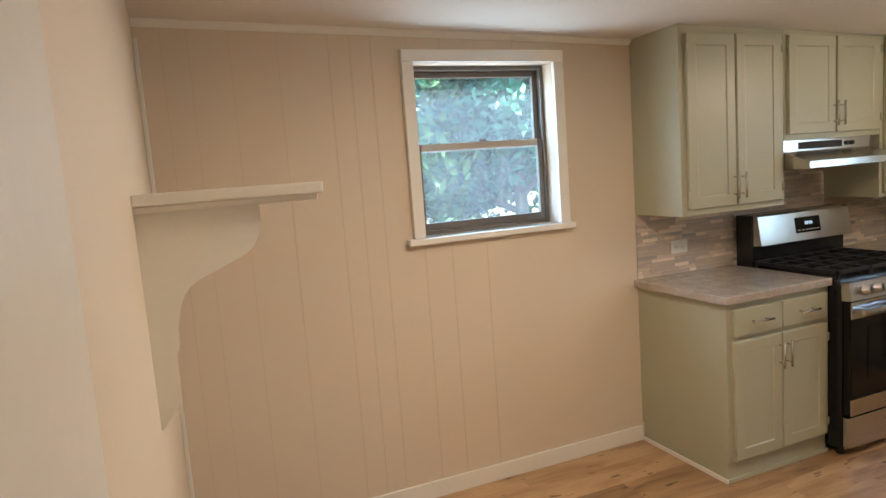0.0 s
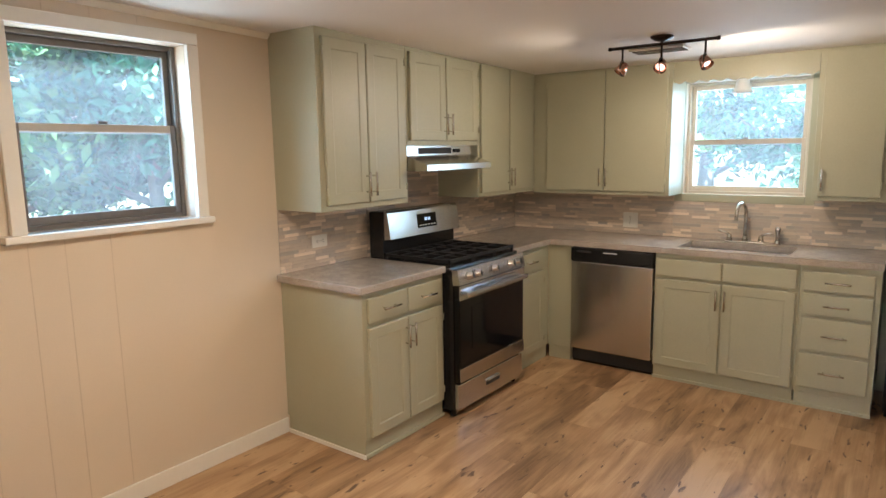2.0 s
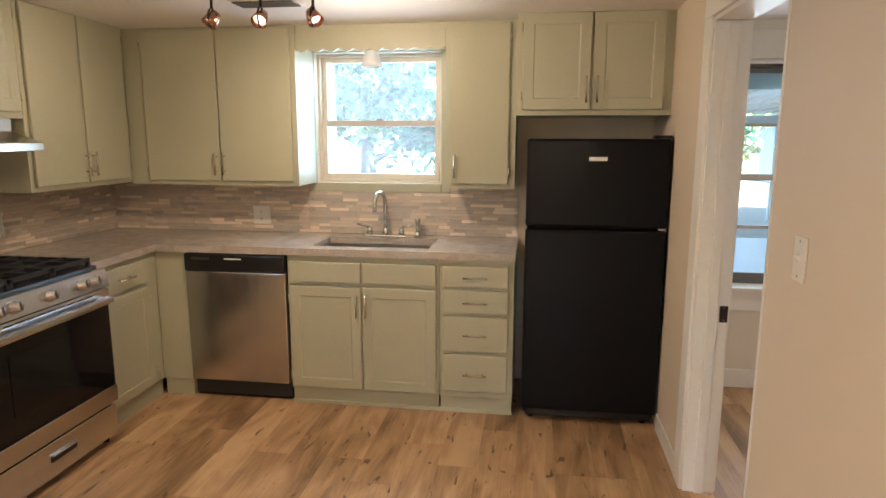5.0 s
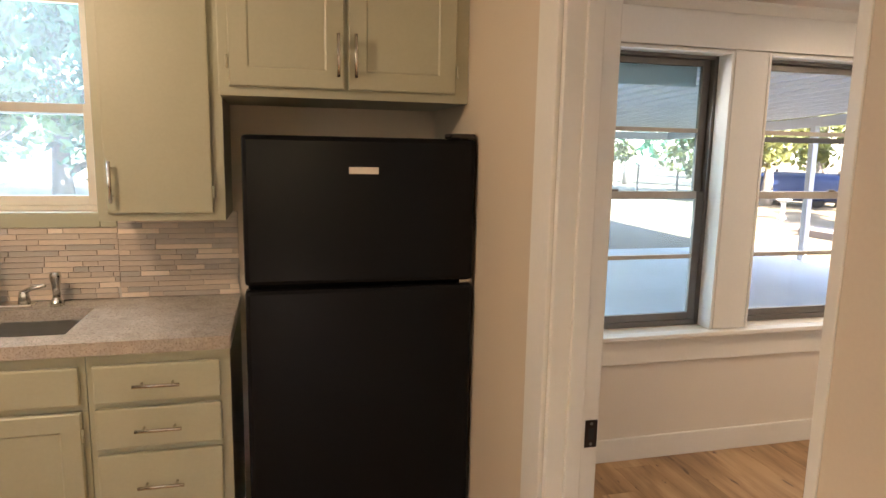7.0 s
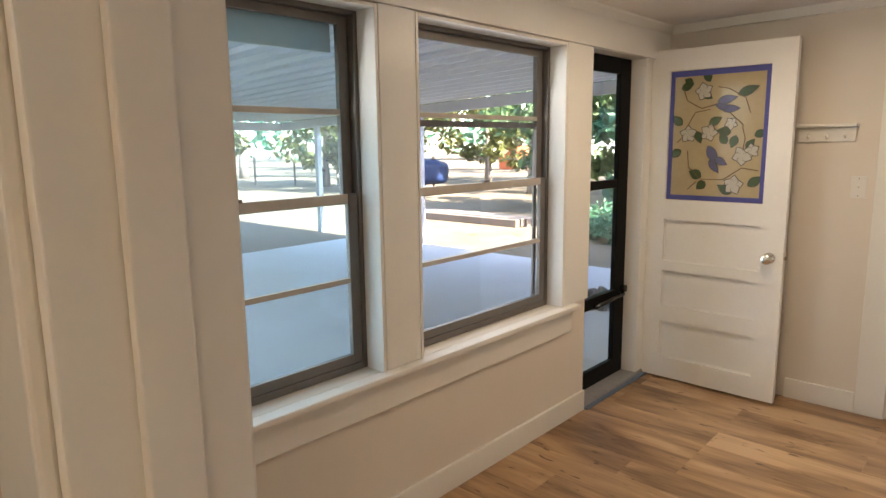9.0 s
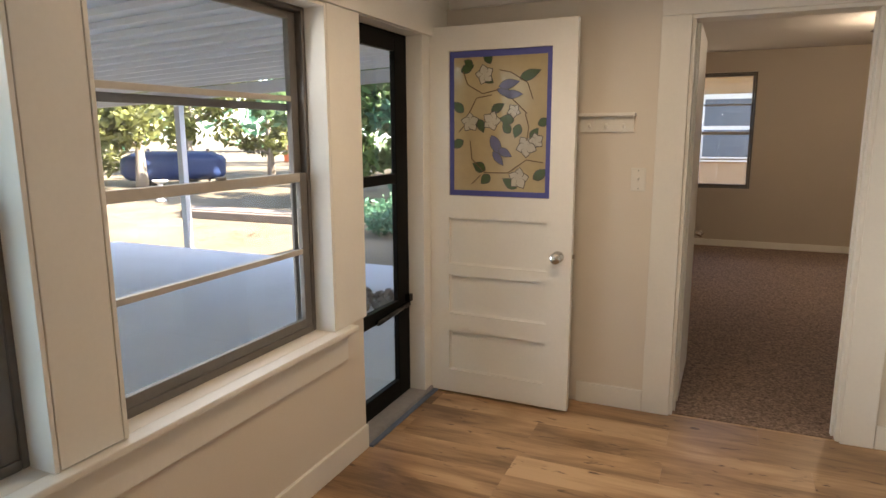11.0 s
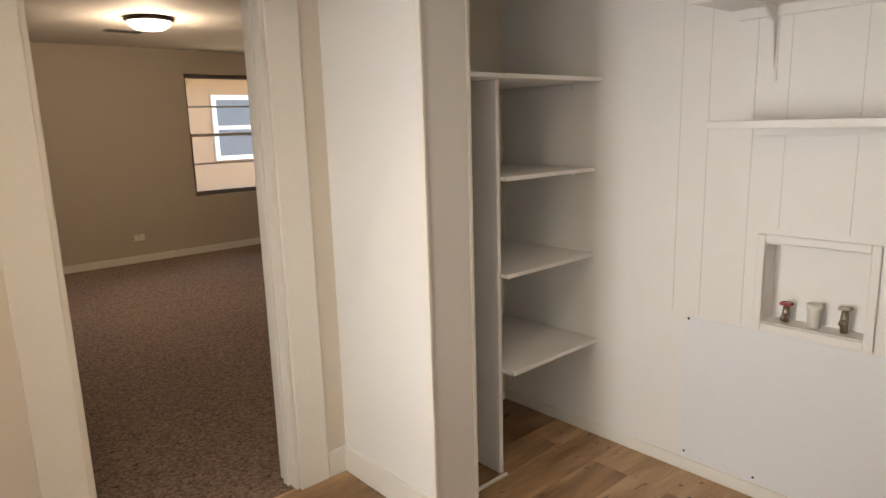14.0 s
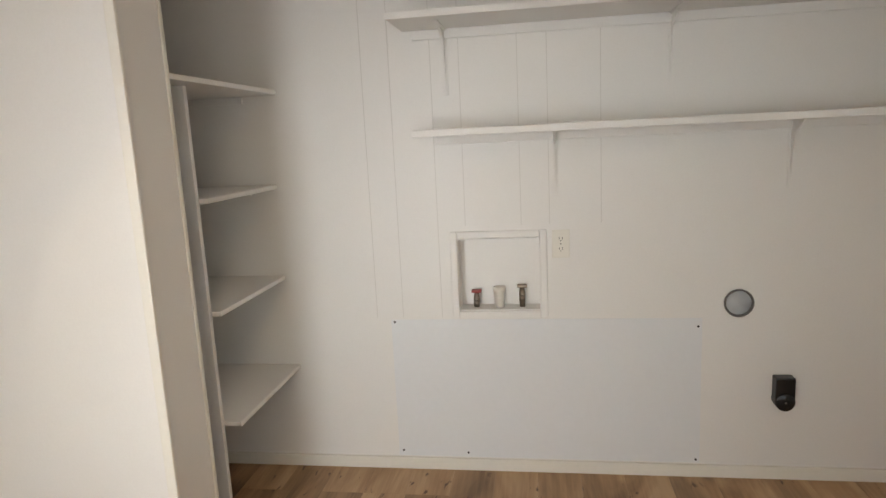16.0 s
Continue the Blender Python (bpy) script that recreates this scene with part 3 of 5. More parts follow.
def cabinet(name, m, width, depth, z0, z1, doors, drawers, label, toe=0.0, split=True, handle_low=True, side_stile=0.03, base=0.0, group="", flat=False):
    """A face-frame cabinet: local x runs along the front, the face lies at y = 0 and the back at y = depth.
    doors: (x0, x1, z0, z1, handle side or 0); drawers: (x0, x1, z0, z1, has handle)."""
    c = thing(name, m, label, "cabinet", group)
    part("body", box(0, width, 0.0, depth, z0 + base, z1, 0.003), SAGE, c)
    if base:
        part("toe_board", box(0.004, width - 0.004, 0.012, depth - 0.01, z0, z0 + base, 0.003), SAGE, c)
    for x0, x1, za, zb, side in doors:
        d = part("door", slab_front(x0, x1, za, zb, -0.001) if flat else shaker(x0, x1, za, zb, -0.001), SAGE, c)
        if side:
            hx = x1 - 0.021 if side > 0 else x0 + 0.021
            hz = zb - 0.10 if not handle_low else za + 0.10
            pull(d, hx, -0.02, hz, 0.13, True)
            ex = x0 - 0.004 if side > 0 else x1 + 0.004
            for z in (za + 0.07, zb - 0.07):
                hinge(d, ex, 0.0, z)
    for x0, x1, za, zb, has in drawers:
        d = part("drawer", slab_front(x0, x1, za, zb, -0.001), SAGE, c)
        if has:
            pull(d, (x0 + x1) / 2, -0.02, (za + zb) / 2, 0.13, False)
    return c


NB = 2.462                 # face of the north base run
NU = 2.722                 # face of the north uppers
EF = 4.615                 # face of the east base run
EU = 4.852                 # face of the east uppers
RUN_E = lambda y: pose(EF, y, 0, 0, 0, -90)
UP_E = lambda y: pose(EU, y, 0, 0, 0, -90)

cabinet("base_cabinet", pose(2.60, NB, 0), 0.678, YN - NB, 0, 0.872,
        [(0.03, 0.335, 0.11, 0.69, 1), (0.343, 0.648, 0.11, 0.69, -1)], [(0.03, 0.335, 0.715, 0.845, True), (0.343, 0.648, 0.715, 0.845, True)],
        "sage green base cabinet with two drawers and two doors", base=0.1, handle_low=False)
cabinet("base_cabinet", pose(4.048, NB, 0), EF - 4.048, YN - NB, 0, 0.872,
        [(0.03, 0.46, 0.11, 0.69, -1)], [(0.03, 0.46, 0.715, 0.845, True)],
        "sage green corner base cabinet beside the range", base=0.1, handle_low=False)
cabinet("corner_filler", RUN_E(NB - 0.001), NB - 2.275, XE - EF, 0, 0.872, [], [], "sage green filler panel beside the dishwasher", base=0.1)
cabinet("sink_cabinet", RUN_E(1.662), 1.662 - 0.80, XE - EF, 0, 0.70,
        [(0.012, 0.424, 0.105, 0.700, 1), (0.434, 0.846, 0.105, 0.700, -1)], [(0.012, 0.424, 0.722, 0.838, False), (0.434, 0.846, 0.722, 0.838, False)],
        "sage green sink cabinet with two doors and false drawer fronts", base=0.09, handle_low=False)
cabinet("drawer_cabinet", RUN_E(0.798), 0.798 - 0.396, XE - EF, 0, 0.872, [],
        [(0.018, 0.372, 0.722, 0.838, True), (0.018, 0.372, 0.578, 0.705, True), (0.018, 0.372, 0.362, 0.560, True), (0.018, 0.372, 0.130, 0.342, True)],
        "sage green cabinet with four stacked drawers", base=0.09)
part("rail", box(0, 0.862, 0.0, 0.018, 0.70, 0.872, 0.002), SAGE, bpy.data.objects["sink_cabinet"])

cabinet("wall_cabinet", pose(2.60, NU, 0), 0.695, YN - NU, 1.268, KC - 0.002,
        [(0.035, 0.343, 1.30, 2.145, 1), (0.352, 0.66, 1.30, 2.145, -1)], [], "tall sage green two-door wall cabinet")
cabinet("hood_cabinet", pose(3.297, NU, 0), 0.757, YN - NU, 1.605, KC - 0.002,
        [(0.02, 0.372, 1.635, 2.145, 1), (0.382, 0.735, 1.635, 2.145, -1)], [], "short sage green two-door cabinet above the range hood")
cabinet("wall_cabinet", pose(4.056, NU, 0), EU - 4.056, YN - NU, 1.248, KC - 0.002,
        [(0.025, 0.395, 1.275, 2.145, 1), (0.405, 0.765, 1.275, 2.145, -1)], [], "tall sage green two-door wall cabinet by the corner", flat=True)
cabinet("wall_cabinet", UP_E(NU - 0.001), NU - 1.665, XE - EU, 1.235, KC - 0.002,
        [(0.122, 0.583, 1.262, 2.125, 1), (0.590, 1.03, 1.262, 2.125, -1)], [], "wide sage green two-door wall cabinet beside the window", flat=True)
cabinet("wall_cabinet", UP_E(0.80), 0.80 - 0.412, XE - EU, 1.235, KC - 0.002,
        [(0.03, 0.35, 1.262, 2.125, -1)], [], "narrow sage green single-door wall cabinet", flat=True)
cabinet("fridge_cabinet", pose(4.70, 0.41, 0, 0, 0, -90), 0.41 - YS - 0.001, XE - 4.70, 1.632, KC - 0.002,
        [(0.03, 0.375, 1.66, 2.14, 1), (0.387, 0.735, 1.66, 2.14, -1)], [], "sage green two-door cabinet above the refrigerator")
solid("trim", box(EU + 0.021, EU + 0.04, 0.802, 1.663, 2.0, KC - 0.001, 0.002), SAGE, "sage green soffit board above the window", "trim")

solid("baseboard", box(2.588, 2.5985, NB + 0.0, YN - 0.015, 0.0, 0.022, 0.003), TRIM, "thin cream shoe strip beside the base cabinet", "baseboard")
solid("baseboard", box(2.60, 3.278, NB - 0.001, NB + 0.011, 0.0, 0.02, 0.003), SAGE, "thin sage shoe strip under the base cabinet", "baseboard")
solid("baseboard", box(EF - 0.001, EF + 0.011, 0.396, 1.662, 0.0, 0.02, 0.003), SAGE, "thin sage shoe strip under the sink run", "baseboard")

# countertops
counter_l = solid("countertop", box(2.572, 3.277, NB - 0.026, YN - 0.001, 0.874, 0.914, 0.006), GRANITE, "speckled brown-grey stone countertop beside the range", "countertop", "object")
SK = (4.69, 5.02, 0.87, 1.54)
bm = bmesh.new()
cx, cy = [4.048, EF - 0.026, SK[0], SK[1], XE - 0.001], [0.392, SK[2], SK[3], NB - 0.026, YN - 0.001]
for i in range(4):
    for j in range(4):
        if (i == 0 and j < 3) or (i == 2 and j == 1):
            continue
        block(bm, cx[i], cx[i + 1], cy[j], cy[j + 1], 0.874, 0.914)
weld(bm)
counter_e = solid("countertop", bm, GRANITE, "speckled brown-grey stone corner countertop around the sink", "countertop", "object")

# refrigerator
fr = thing("refrigerator", pose(4.565, -0.008, 0), "black top-freezer refrigerator with a fine textured finish", "refrigerator")
part("body", box(0.05, 0.58, -0.345, 0.345, 0.03, 1.505, 0.008), FRIDGE, fr)
for k, (z0, z1, n) in enumerate(((1.070, 1.515, "freezer_door"), (0.075, 1.057, "fridge_door"))):
    d = part(n, box(-0.012, 0.047, -0.352, 0.352, z0, z1, 0.014), FRIDGE, fr, smooth=False)
    part("door_gasket", box(0.047, 0.055, -0.335, 0.335, z0 + 0.02, z1 - 0.02), DARK, d)
part("badge", box(-0.0155, -0.0115, -0.045, 0.045, 1.405, 1.426, 0.001), CHROME, fr, "small blank silver badge")
part("grille", box(0.02, 0.06, -0.33, 0.33, 0.028, 0.07, 0.004), BLACK, fr)
for y in (-0.30, 0.30):
    part("foot", rod((0.07, y, 0.0), (0.07, y, 0.03), 0.018, 12), BLACK, fr)
    part("foot", rod((0.54, y, 0.0), (0.54, y, 0.03), 0.018, 12), BLACK, fr)
part("hinge_cap", box(-0.005, 0.075, -0.352, -0.27, 1.516, 1.532, 0.006), BLACK, fr)
part("hinge", box(0.0, 0.04, -0.352, -0.31, 1.058, 1.069, 0.002), STEEL, fr)

# dishwasher
dw = thing("dishwasher", RUN_E(2.27), "stainless steel dishwasher with a black control strip", "dishwasher")
part("body", box(0.004, 0.60, 0.02, 0.53, 0.02, 0.868, 0.002), DARK, dw)
part("door", box(0.004, 0.60, -0.022, 0.02, 0.115, 0.765, 0.006), STEEL, dw, "brushed stainless door")
part("control_panel", box(0.004, 0.60, -0.034, 0.02, 0.768, 0.868, 0.01), BLACK, dw, "glossy black control strip")
part("toe_panel", box(0.004, 0.60, 0.03, 0.06, 0.0, 0.112, 0.003), BLACK, dw)
part("badge", box(0.25, 0.35, -0.036, -0.033, 0.84, 0.847), PLASTIC_W, dw)
part("vent", box(0.05, 0.16, -0.036, -0.033, 0.835, 0.85), DARK, dw)

# ---- range ----
rg = thing("range", pose(3.283, 2.372, 0), "freestanding gas range in stainless steel and black with iron grates", "range")
part("body", box(0.0, 0.755, 0.02, 0.66, 0.035, 0.885, 0.004), BLACK, rg)
part("cooktop", box(-0.002, 0.757, 0.03, 0.64, 0.885, 0.906, 0.006), BLACK, rg, "glossy black cooktop")
drawer = part("drawer", box(0.004, 0.751, -0.012, 0.02, 0.045, 0.205, 0.006), STEEL, rg, "stainless storage drawer")
part("drawer_pull", box(0.30, 0.455, -0.0165, -0.0115, 0.115, 0.142, 0.002), DARK, drawer)
part("pull_lip", box(0.30, 0.455, -0.026, -0.0115, 0.142, 0.15, 0.002), STEEL, drawer)
oven = part("oven_door", box(0.004, 0.751, -0.022, 0.02, 0.22, 0.80, 0.008), BLACKGLASS, rg, "black glass oven door")
part("lower_trim", box(0.004, 0.751, -0.027, -0.021, 0.222, 0.305, 0.002), STEEL, oven)
part("window", box(0.13, 0.625, -0.0245, -0.0215, 0.40, 0.66, 0.001), BLACKGLASS, oven)
part("upper_trim", box(0.004, 0.751, -0.028, -0.021, 0.715, 0.80, 0.002), STEEL, oven)
part("handle", box(0.03, 0.725, -0.075, -0.05, 0.735, 0.768, 0.01), STEEL, oven, "flat stainless oven handle")
for x in (0.06, 0.675):
    part("handle_post", box(x, x + 0.02, -0.056, -0.022, 0.74, 0.763, 0.003), STEEL, oven)
for k in range(9):
    part("vent_slot", box(0.12 + k * 0.058, 0.165 + k * 0.058, -0.0295, -0.0275, 0.782, 0.788), DARK, oven)
panel = part("control_panel", prism([(0.02, 0.802), (-0.03, 0.806), (-0.012, 0.893), (0.03, 0.893)], 0, 0.755, "x"), STEEL, rg, "stainless knob panel")
for k, x in enumerate((0.10, 0.185, 0.3775, 0.57, 0.655)):
    m = Matrix.Translation((x, -0.022, 0.85)) @ Matrix.Rotation(radians(90 - 11), 4, "X")
    kn = part("knob", lathe([(0.0, 0.0), (0.026, 0.0), (0.026, 0.008), (0.021, 0.012), (0.019, 0.034), (0.016, 0.037), (0.0, 0.037)], 24, m), STEEL, rg, "round stainless knob", True)
    bm = box(-0.003, 0.003, -0.018, 0.018, 0.036, 0.04)
    bm.transform(m)
    part("pointer", bm, DARK, kn)
# back guard
part("guard_base", box(0.0, 0.755, 0.548, 0.66, 0.906, 1.203, 0.006), BLACK, rg)
guard = part("guard_panel", prism([(0.546, 1.03), (0.492, 1.035), (0.517, 1.195), (0.528, 1.208), (0.546, 1.208)], 0.008, 0.747, "x"), STEEL, rg, "stainless back panel")
disp = part("display", box(0.29, 0.49, -0.002, 0.002, -0.045, 0.045, 0.002), BLACKGLASS, guard, "black clock display")
tilt = Matrix.Translation((0, 0.5045, 1.122)) @ Matrix.Rotation(radians(-9), 4, "X")
disp.data.transform(tilt)
LCD = glow("clock_digits", (0.55, 0.75, 1.0), 0.06)
for x in (0.365, 0.380, 0.398, 0.413):
    bm = box(x, x + 0.009, -0.0035, -0.002, 0.0, 0.018)
    bm.transform(tilt)
    part("digit_bar", bm, LCD, disp)
for k in range(6):
    bm = box(0.305 + k * 0.03, 0.322 + k * 0.03, -0.0035, -0.002, -0.032, -0.026)
    bm.transform(tilt)
    part("button_bar", bm, PLASTIC_W, disp)
# grates and burners
for gx0, gx1 in ((0.015, 0.255), (0.26, 0.495), (0.50, 0.74)):
    bm = bmesh.new()
    for x in (gx0, gx1 - 0.014):
        block(bm, x, x + 0.014, 0.05, 0.55, 0.925, 0.943)
    for y in (0.05, 0.175, 0.30, 0.42, 0.536):
        block(bm, gx0, gx1, y, y + 0.014, 0.927, 0.945)
    xm = (gx0 + gx1) / 2
    block(bm, xm - 0.006, xm + 0.006, 0.05, 0.55, 0.929, 0.947)
    for x in (gx0, gx1 - 0.014):
        for y in (0.05, 0.536):
            block(bm, x, x + 0.014, y, y + 0.014, 0.906, 0.926)
    part("grate", bm, IRON, rg, "black cast-iron grate")
for x, y in ((0.135, 0.17), (0.135, 0.43), (0.3775, 0.30), (0.62, 0.17), (0.62, 0.43)):
    part("burner", lathe([(0.0, 0.906), (0.05, 0.906), (0.05, 0.914), (0.036, 0.918), (0.036, 0.924), (0.0, 0.925)], 20, Matrix.Translation((x, y, 0))), IRON, rg, "", True)
for x in (0.03, 0.725):
    for y in (0.05, 0.62):
        part("foot", rod((x, y, 0.0), (x, y, 0.036), 0.02, 12), BLACK, rg)

# range hood
hd = thing("range_hood", pose(3.30, 0, 0), "slim stainless steel range hood under the cabinet", "range hood")
side = [(YN - 0.002, 1.604), (2.735, 1.604), (2.735, 1.545), (2.575, 1.492), (2.575, 1.458), (2.59, 1.455), (YN - 0.002, 1.455)]
shell = part("shell", prism(side, 0, 0.692, "x"), STEEL, hd, "brushed stainless shell")
part("control_slot", box(0.12, 0.46, 2.7325, 2.736, 1.555, 1.592, 0.0012), DARK, hd, "black control strip")
for x in (0.50, 0.54):
    part("button", rod((x, 2.737, 1.572), (x, 2.725, 1.572), 0.012, 16), BLACK, hd)
part("filter", box(0.08, 0.67, 2.68, 2.98, 1.450, 1.456, 0.002), ALUM, hd)

# sink, tap, sprayer
sk = thing("sink", pose(0, 0, 0), "stainless steel undermount kitchen sink", "sink")
bm = bmesh.new()
x0, x1, y0, y1 = SK
t = 0.004
o, top = 0.006, 0.8725
for a in ((x0 - o - t, x0 - o, y0 - o - t, y1 + o + t, 0.73, top), (x1 + o, x1 + o + t, y0 - o - t, y1 + o + t, 0.73, top), (x0 - o, x1 + o, y0 - o - t, y0 - o, 0.73, top), (x0 - o, x1 + o, y1 + o, y1 + o + t, 0.73, top), (x0 - o, x1 + o, y0 - o, y1 + o, 0.725, 0.73)):
    block(bm, *a)
part("basin", bm, BASIN, sk)
part("drain", lathe([(0.0, 0.7305), (0.042, 0.7305), (0.042, 0.734), (0.03, 0.733), (0.0, 0.732)], 24, Matrix.Translation((4.86, 1.2, 0))), CHROME, sk, "", True)
fc = thing("kitchen_tap", pose(5.075, 1.205, 0.914), "brushed nickel tap with arched spout and two lever handles", "tap")
part("base_plate", box(-0.028, 0.028, -0.13, 0.13, 0.0, 0.014, 0.006), NICKEL, fc)
arch = [(0, 0, 0.01), (0, 0, 0.16)] + [(-0.062 + 0.062 * math.cos(a), 0, 0.20 + 0.075 * math.sin(a)) for a in [math.pi * k / 12 for k in range(0, 13)]] + [(-0.125, 0, 0.165)]
part("spout", tube([(p[0], 0.012 * (p[0] / -0.125) * 3, p[2]) for p in arch], 0.0125, 14), NICKEL, fc, "", True)
part("spout_collar", rod((0, 0, 0.012), (0, 0, 0.05), 0.02, 16, 0.015), NICKEL, fc, "", True)
for s in (-1, 1):
    hb = part("handle_base", rod((0, s * 0.10, 0.012), (0, s * 0.10, 0.055), 0.02, 16, 0.014), NICKEL, fc, "", True)
    part("lever", tube([(0, s * 0.10, 0.052), (-0.01, s * 0.125, 0.066), (-0.02, s * 0.175, 0.078)], [0.009, 0.008, 0.006], 10), NICKEL, hb, "", True)
sp = thing("side_sprayer", pose(5.08, 1.005, 0.914), "brushed nickel side sprayer on the countertop", "sprayer")
part("collar", lathe([(0.0, 0.0), (0.024, 0.0), (0.02, 0.014), (0.014, 0.03), (0.0, 0.03)], 20), NICKEL, sp, "", True)
part("head", lathe([(0.0, 0.028), (0.012, 0.03), (0.013, 0.07), (0.019, 0.10), (0.017, 0.118), (0.0, 0.12)], 20), NICKEL, sp, "", True)


# ---- plates ----
def plate(name, m, label, kind="outlet", w=0.072, h=0.116):
    """A wall plate in the local xz plane that faces -y."""
    p = thing(name, m, label, "outlet" if kind == "outlet" else "switch")
    part("cover", box(-w / 2, w / 2, -0.006, 0, -h / 2, h / 2, 0.003), PLASTIC_W, p)
    if kind == "outlet":
        for z in (-0.021, 0.021):
            s = part("socket", lathe([(0.0, 0.0), (0.0165, 0.0), (0.0165, 0.002), (0.0, 0.0022)], 18, Matrix.Translation((0, -0.0058, z)) @ Matrix.Rotation(radians(90), 4, "X")), PLASTIC_W, p)
            for x in (-0.006, 0.006):
                part("slot", box(x - 0.001, x + 0.001, -0.0087, -0.0078, z - 0.002, z + 0.007), DARK, s)
            part("ground_hole", rod((0, -0.0087, z - 0.008), (0, -0.0076, z - 0.008), 0.0022, 10), DARK, s)
    else:
        part("toggle_slot", box(-0.006, 0.006, -0.0075, -0.0055, -0.013, 0.013, 0.001), PLASTIC_W, p)
        part("toggle", prism([(-0.006, -0.004), (-0.02, 0.008), (-0.018, 0.012), (-0.006, 0.006)], -0.004, 0.004, "x"), PLASTIC_W, p)
    for z in ((-0.045, 0.045) if kind != "outlet" else (0.0,)):
        part("screw", rod((0, -0.0068, z), (0, -0.0055, z), 0.0028, 10), ALUM, p)
    return p


plate("wall_outlet", pose(2.885, YN - 0.012, 1.065) @ Matrix.Rotation(radians(90), 4, "Y"), "white double outlet turned sideways on the tile backsplash")
plate("wall_outlet", pose(XE - 0.012, 2.04, 1.022, 0, 0, -90), "white outlet plate on the tile backsplash", w=0.115, h=0.116)
plate("light_switch", pose(2.97, YS, 1.225, 0, 0, 180), "white single switch on the cream wall", "switch")
plate("light_switch", pose(4.165, LS, 1.226, 0, 0, 180), "white single switch beside the bedroom doorway", "switch")
plate("wall_outlet", pose(LW, -2.442, 1.007, 0, 0, 90), "white double outlet beside the washer box")
plate("wall_outlet", pose(2.1, BS, 0.30, 0, 0, 180), "white outlet on the taupe bedroom wall", w=0.115, h=0.072)

# ---- valance, pendant, track light, vent ----
out = [(0.803, 2.09), (1.662, 2.09), (1.662, 2.012)]
n = 64
for k in range(n + 1):
    y = 1.662 - (1.662 - 0.803) * k / n
    out.append((y, 1.998 + 0.009 * math.cos(2 * math.pi * k / n * 10)))
val = solid("valance", prism(out, EU + 0.003, EU + 0.019, "x"), SAGE, "scalloped sage green valance over the sink window", "valance", "object")
FROST = mat("white_frosted_glass", (0.85, 0.85, 0.85), 0.4, vary=0.02, bump=0.0)
pn = thing("pendant_light", pose(4.98, 1.25, 0), "white bell-shaped glass pendant above the sink", "lamp")
part("shade", lathe([(0.022, 2.035), (0.03, 2.03), (0.04, 1.99), (0.052, 1.945), (0.066, 1.918), (0.063, 1.918), (0.049, 1.945), (0.036, 1.99), (0.02, 2.028)], 32), FROST, pn, "white glass bell shade", True)
part("stem", rod((0, 0, 2.03), (0, 0, 2.2), 0.012, 12), BRONZE, pn, "", True)

COPPER = mat("copper_reflector", (0.55, 0.30, 0.22), 0.2, 1.0, vary=0.1, bump=0.0)
TX, TZ = 3.90, 2.118
tl = thing("track_light", pose(TX, 1.44, 0), "dark bronze track light with three adjustable heads", "lamp")
part("canopy", lathe([(0.0, 2.158), (0.06, 2.158), (0.06, 2.15), (0.04, 2.137), (0.012, 2.13), (0.0, 2.13)], 28), BRONZE, tl, "", True)
part("stem", rod((0, 0, TZ), (0, 0, 2.13), 0.009, 12), BRONZE, tl, "", True)
part("bar", rod((0, -0.28, TZ), (0, 0.28, TZ), 0.0085, 12), BRONZE, tl, "", True)
for s in (-1, 1):
    part("bar_end", rod((0, s * 0.28, TZ), (0, s * 0.295, TZ), 0.011, 12), BRONZE, tl, "", True)
for y, aim in ((0.215, (-0.35, 0.45, -0.8)), (0.0, (-0.75, 0.0, -0.65)), (-0.225, (-0.35, -0.5, -0.75))):
    hold = part("arm", rod((0, y, TZ), (0, y, TZ - 0.07), 0.006, 10), BRONZE, tl, "", True)
    ring = [(0.034 * math.sin(a), y, TZ - 0.11 + 0.04 * math.cos(a)) for a in [2 * math.pi * k / 24 for k in range(25)]]
    part("yoke", tube(ring, 0.004, 8), BRONZE, hold, "", True)
    m = Matrix.Translation((0, y, TZ - 0.11)) @ Vector(aim).to_track_quat("Z", "Y").to_matrix().to_4x4()
    sh = part("head", lathe([(0.012, -0.035), (0.02, -0.03), (0.026, -0.012), (0.034, 0.03), (0.031, 0.03), (0.023, -0.01), (0.016, -0.024)], 24, m), COPPER, tl, "copper-coloured lamp head", True)
    part("bulb", lathe([(0.0, -0.018), (0.012, -0.014), (0.021, 0.008), (0.019, 0.018), (0.0, 0.022)], 20, m), BULB, sh, "lit bulb", True)

vt = thing("ceiling_vent", pose(4.27, 1.57, 2.143), "white slatted ceiling register", "vent")
part("frame", box(-0.08, 0.08, -0.16, 0.16, -0.006, 0.004, 0.003), TRIM, vt)
for k in range(9):
    part("slat", box(-0.062 + k * 0.0145, -0.055 + k * 0.0145, -0.145, 0.145, -0.012, -0.004, 0.001), ALUM, vt)

# added dining ceiling lamp, unseen above the camera, to brighten the kitchen walls
dl = thing("ceiling_light", pose(1.6, 1.5, 2.204), "added unseen flush ceiling light that fills the dining end", "lamp")
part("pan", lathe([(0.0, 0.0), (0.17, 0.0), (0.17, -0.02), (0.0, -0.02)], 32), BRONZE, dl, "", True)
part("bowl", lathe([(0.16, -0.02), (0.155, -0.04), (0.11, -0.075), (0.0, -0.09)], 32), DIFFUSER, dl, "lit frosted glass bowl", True)

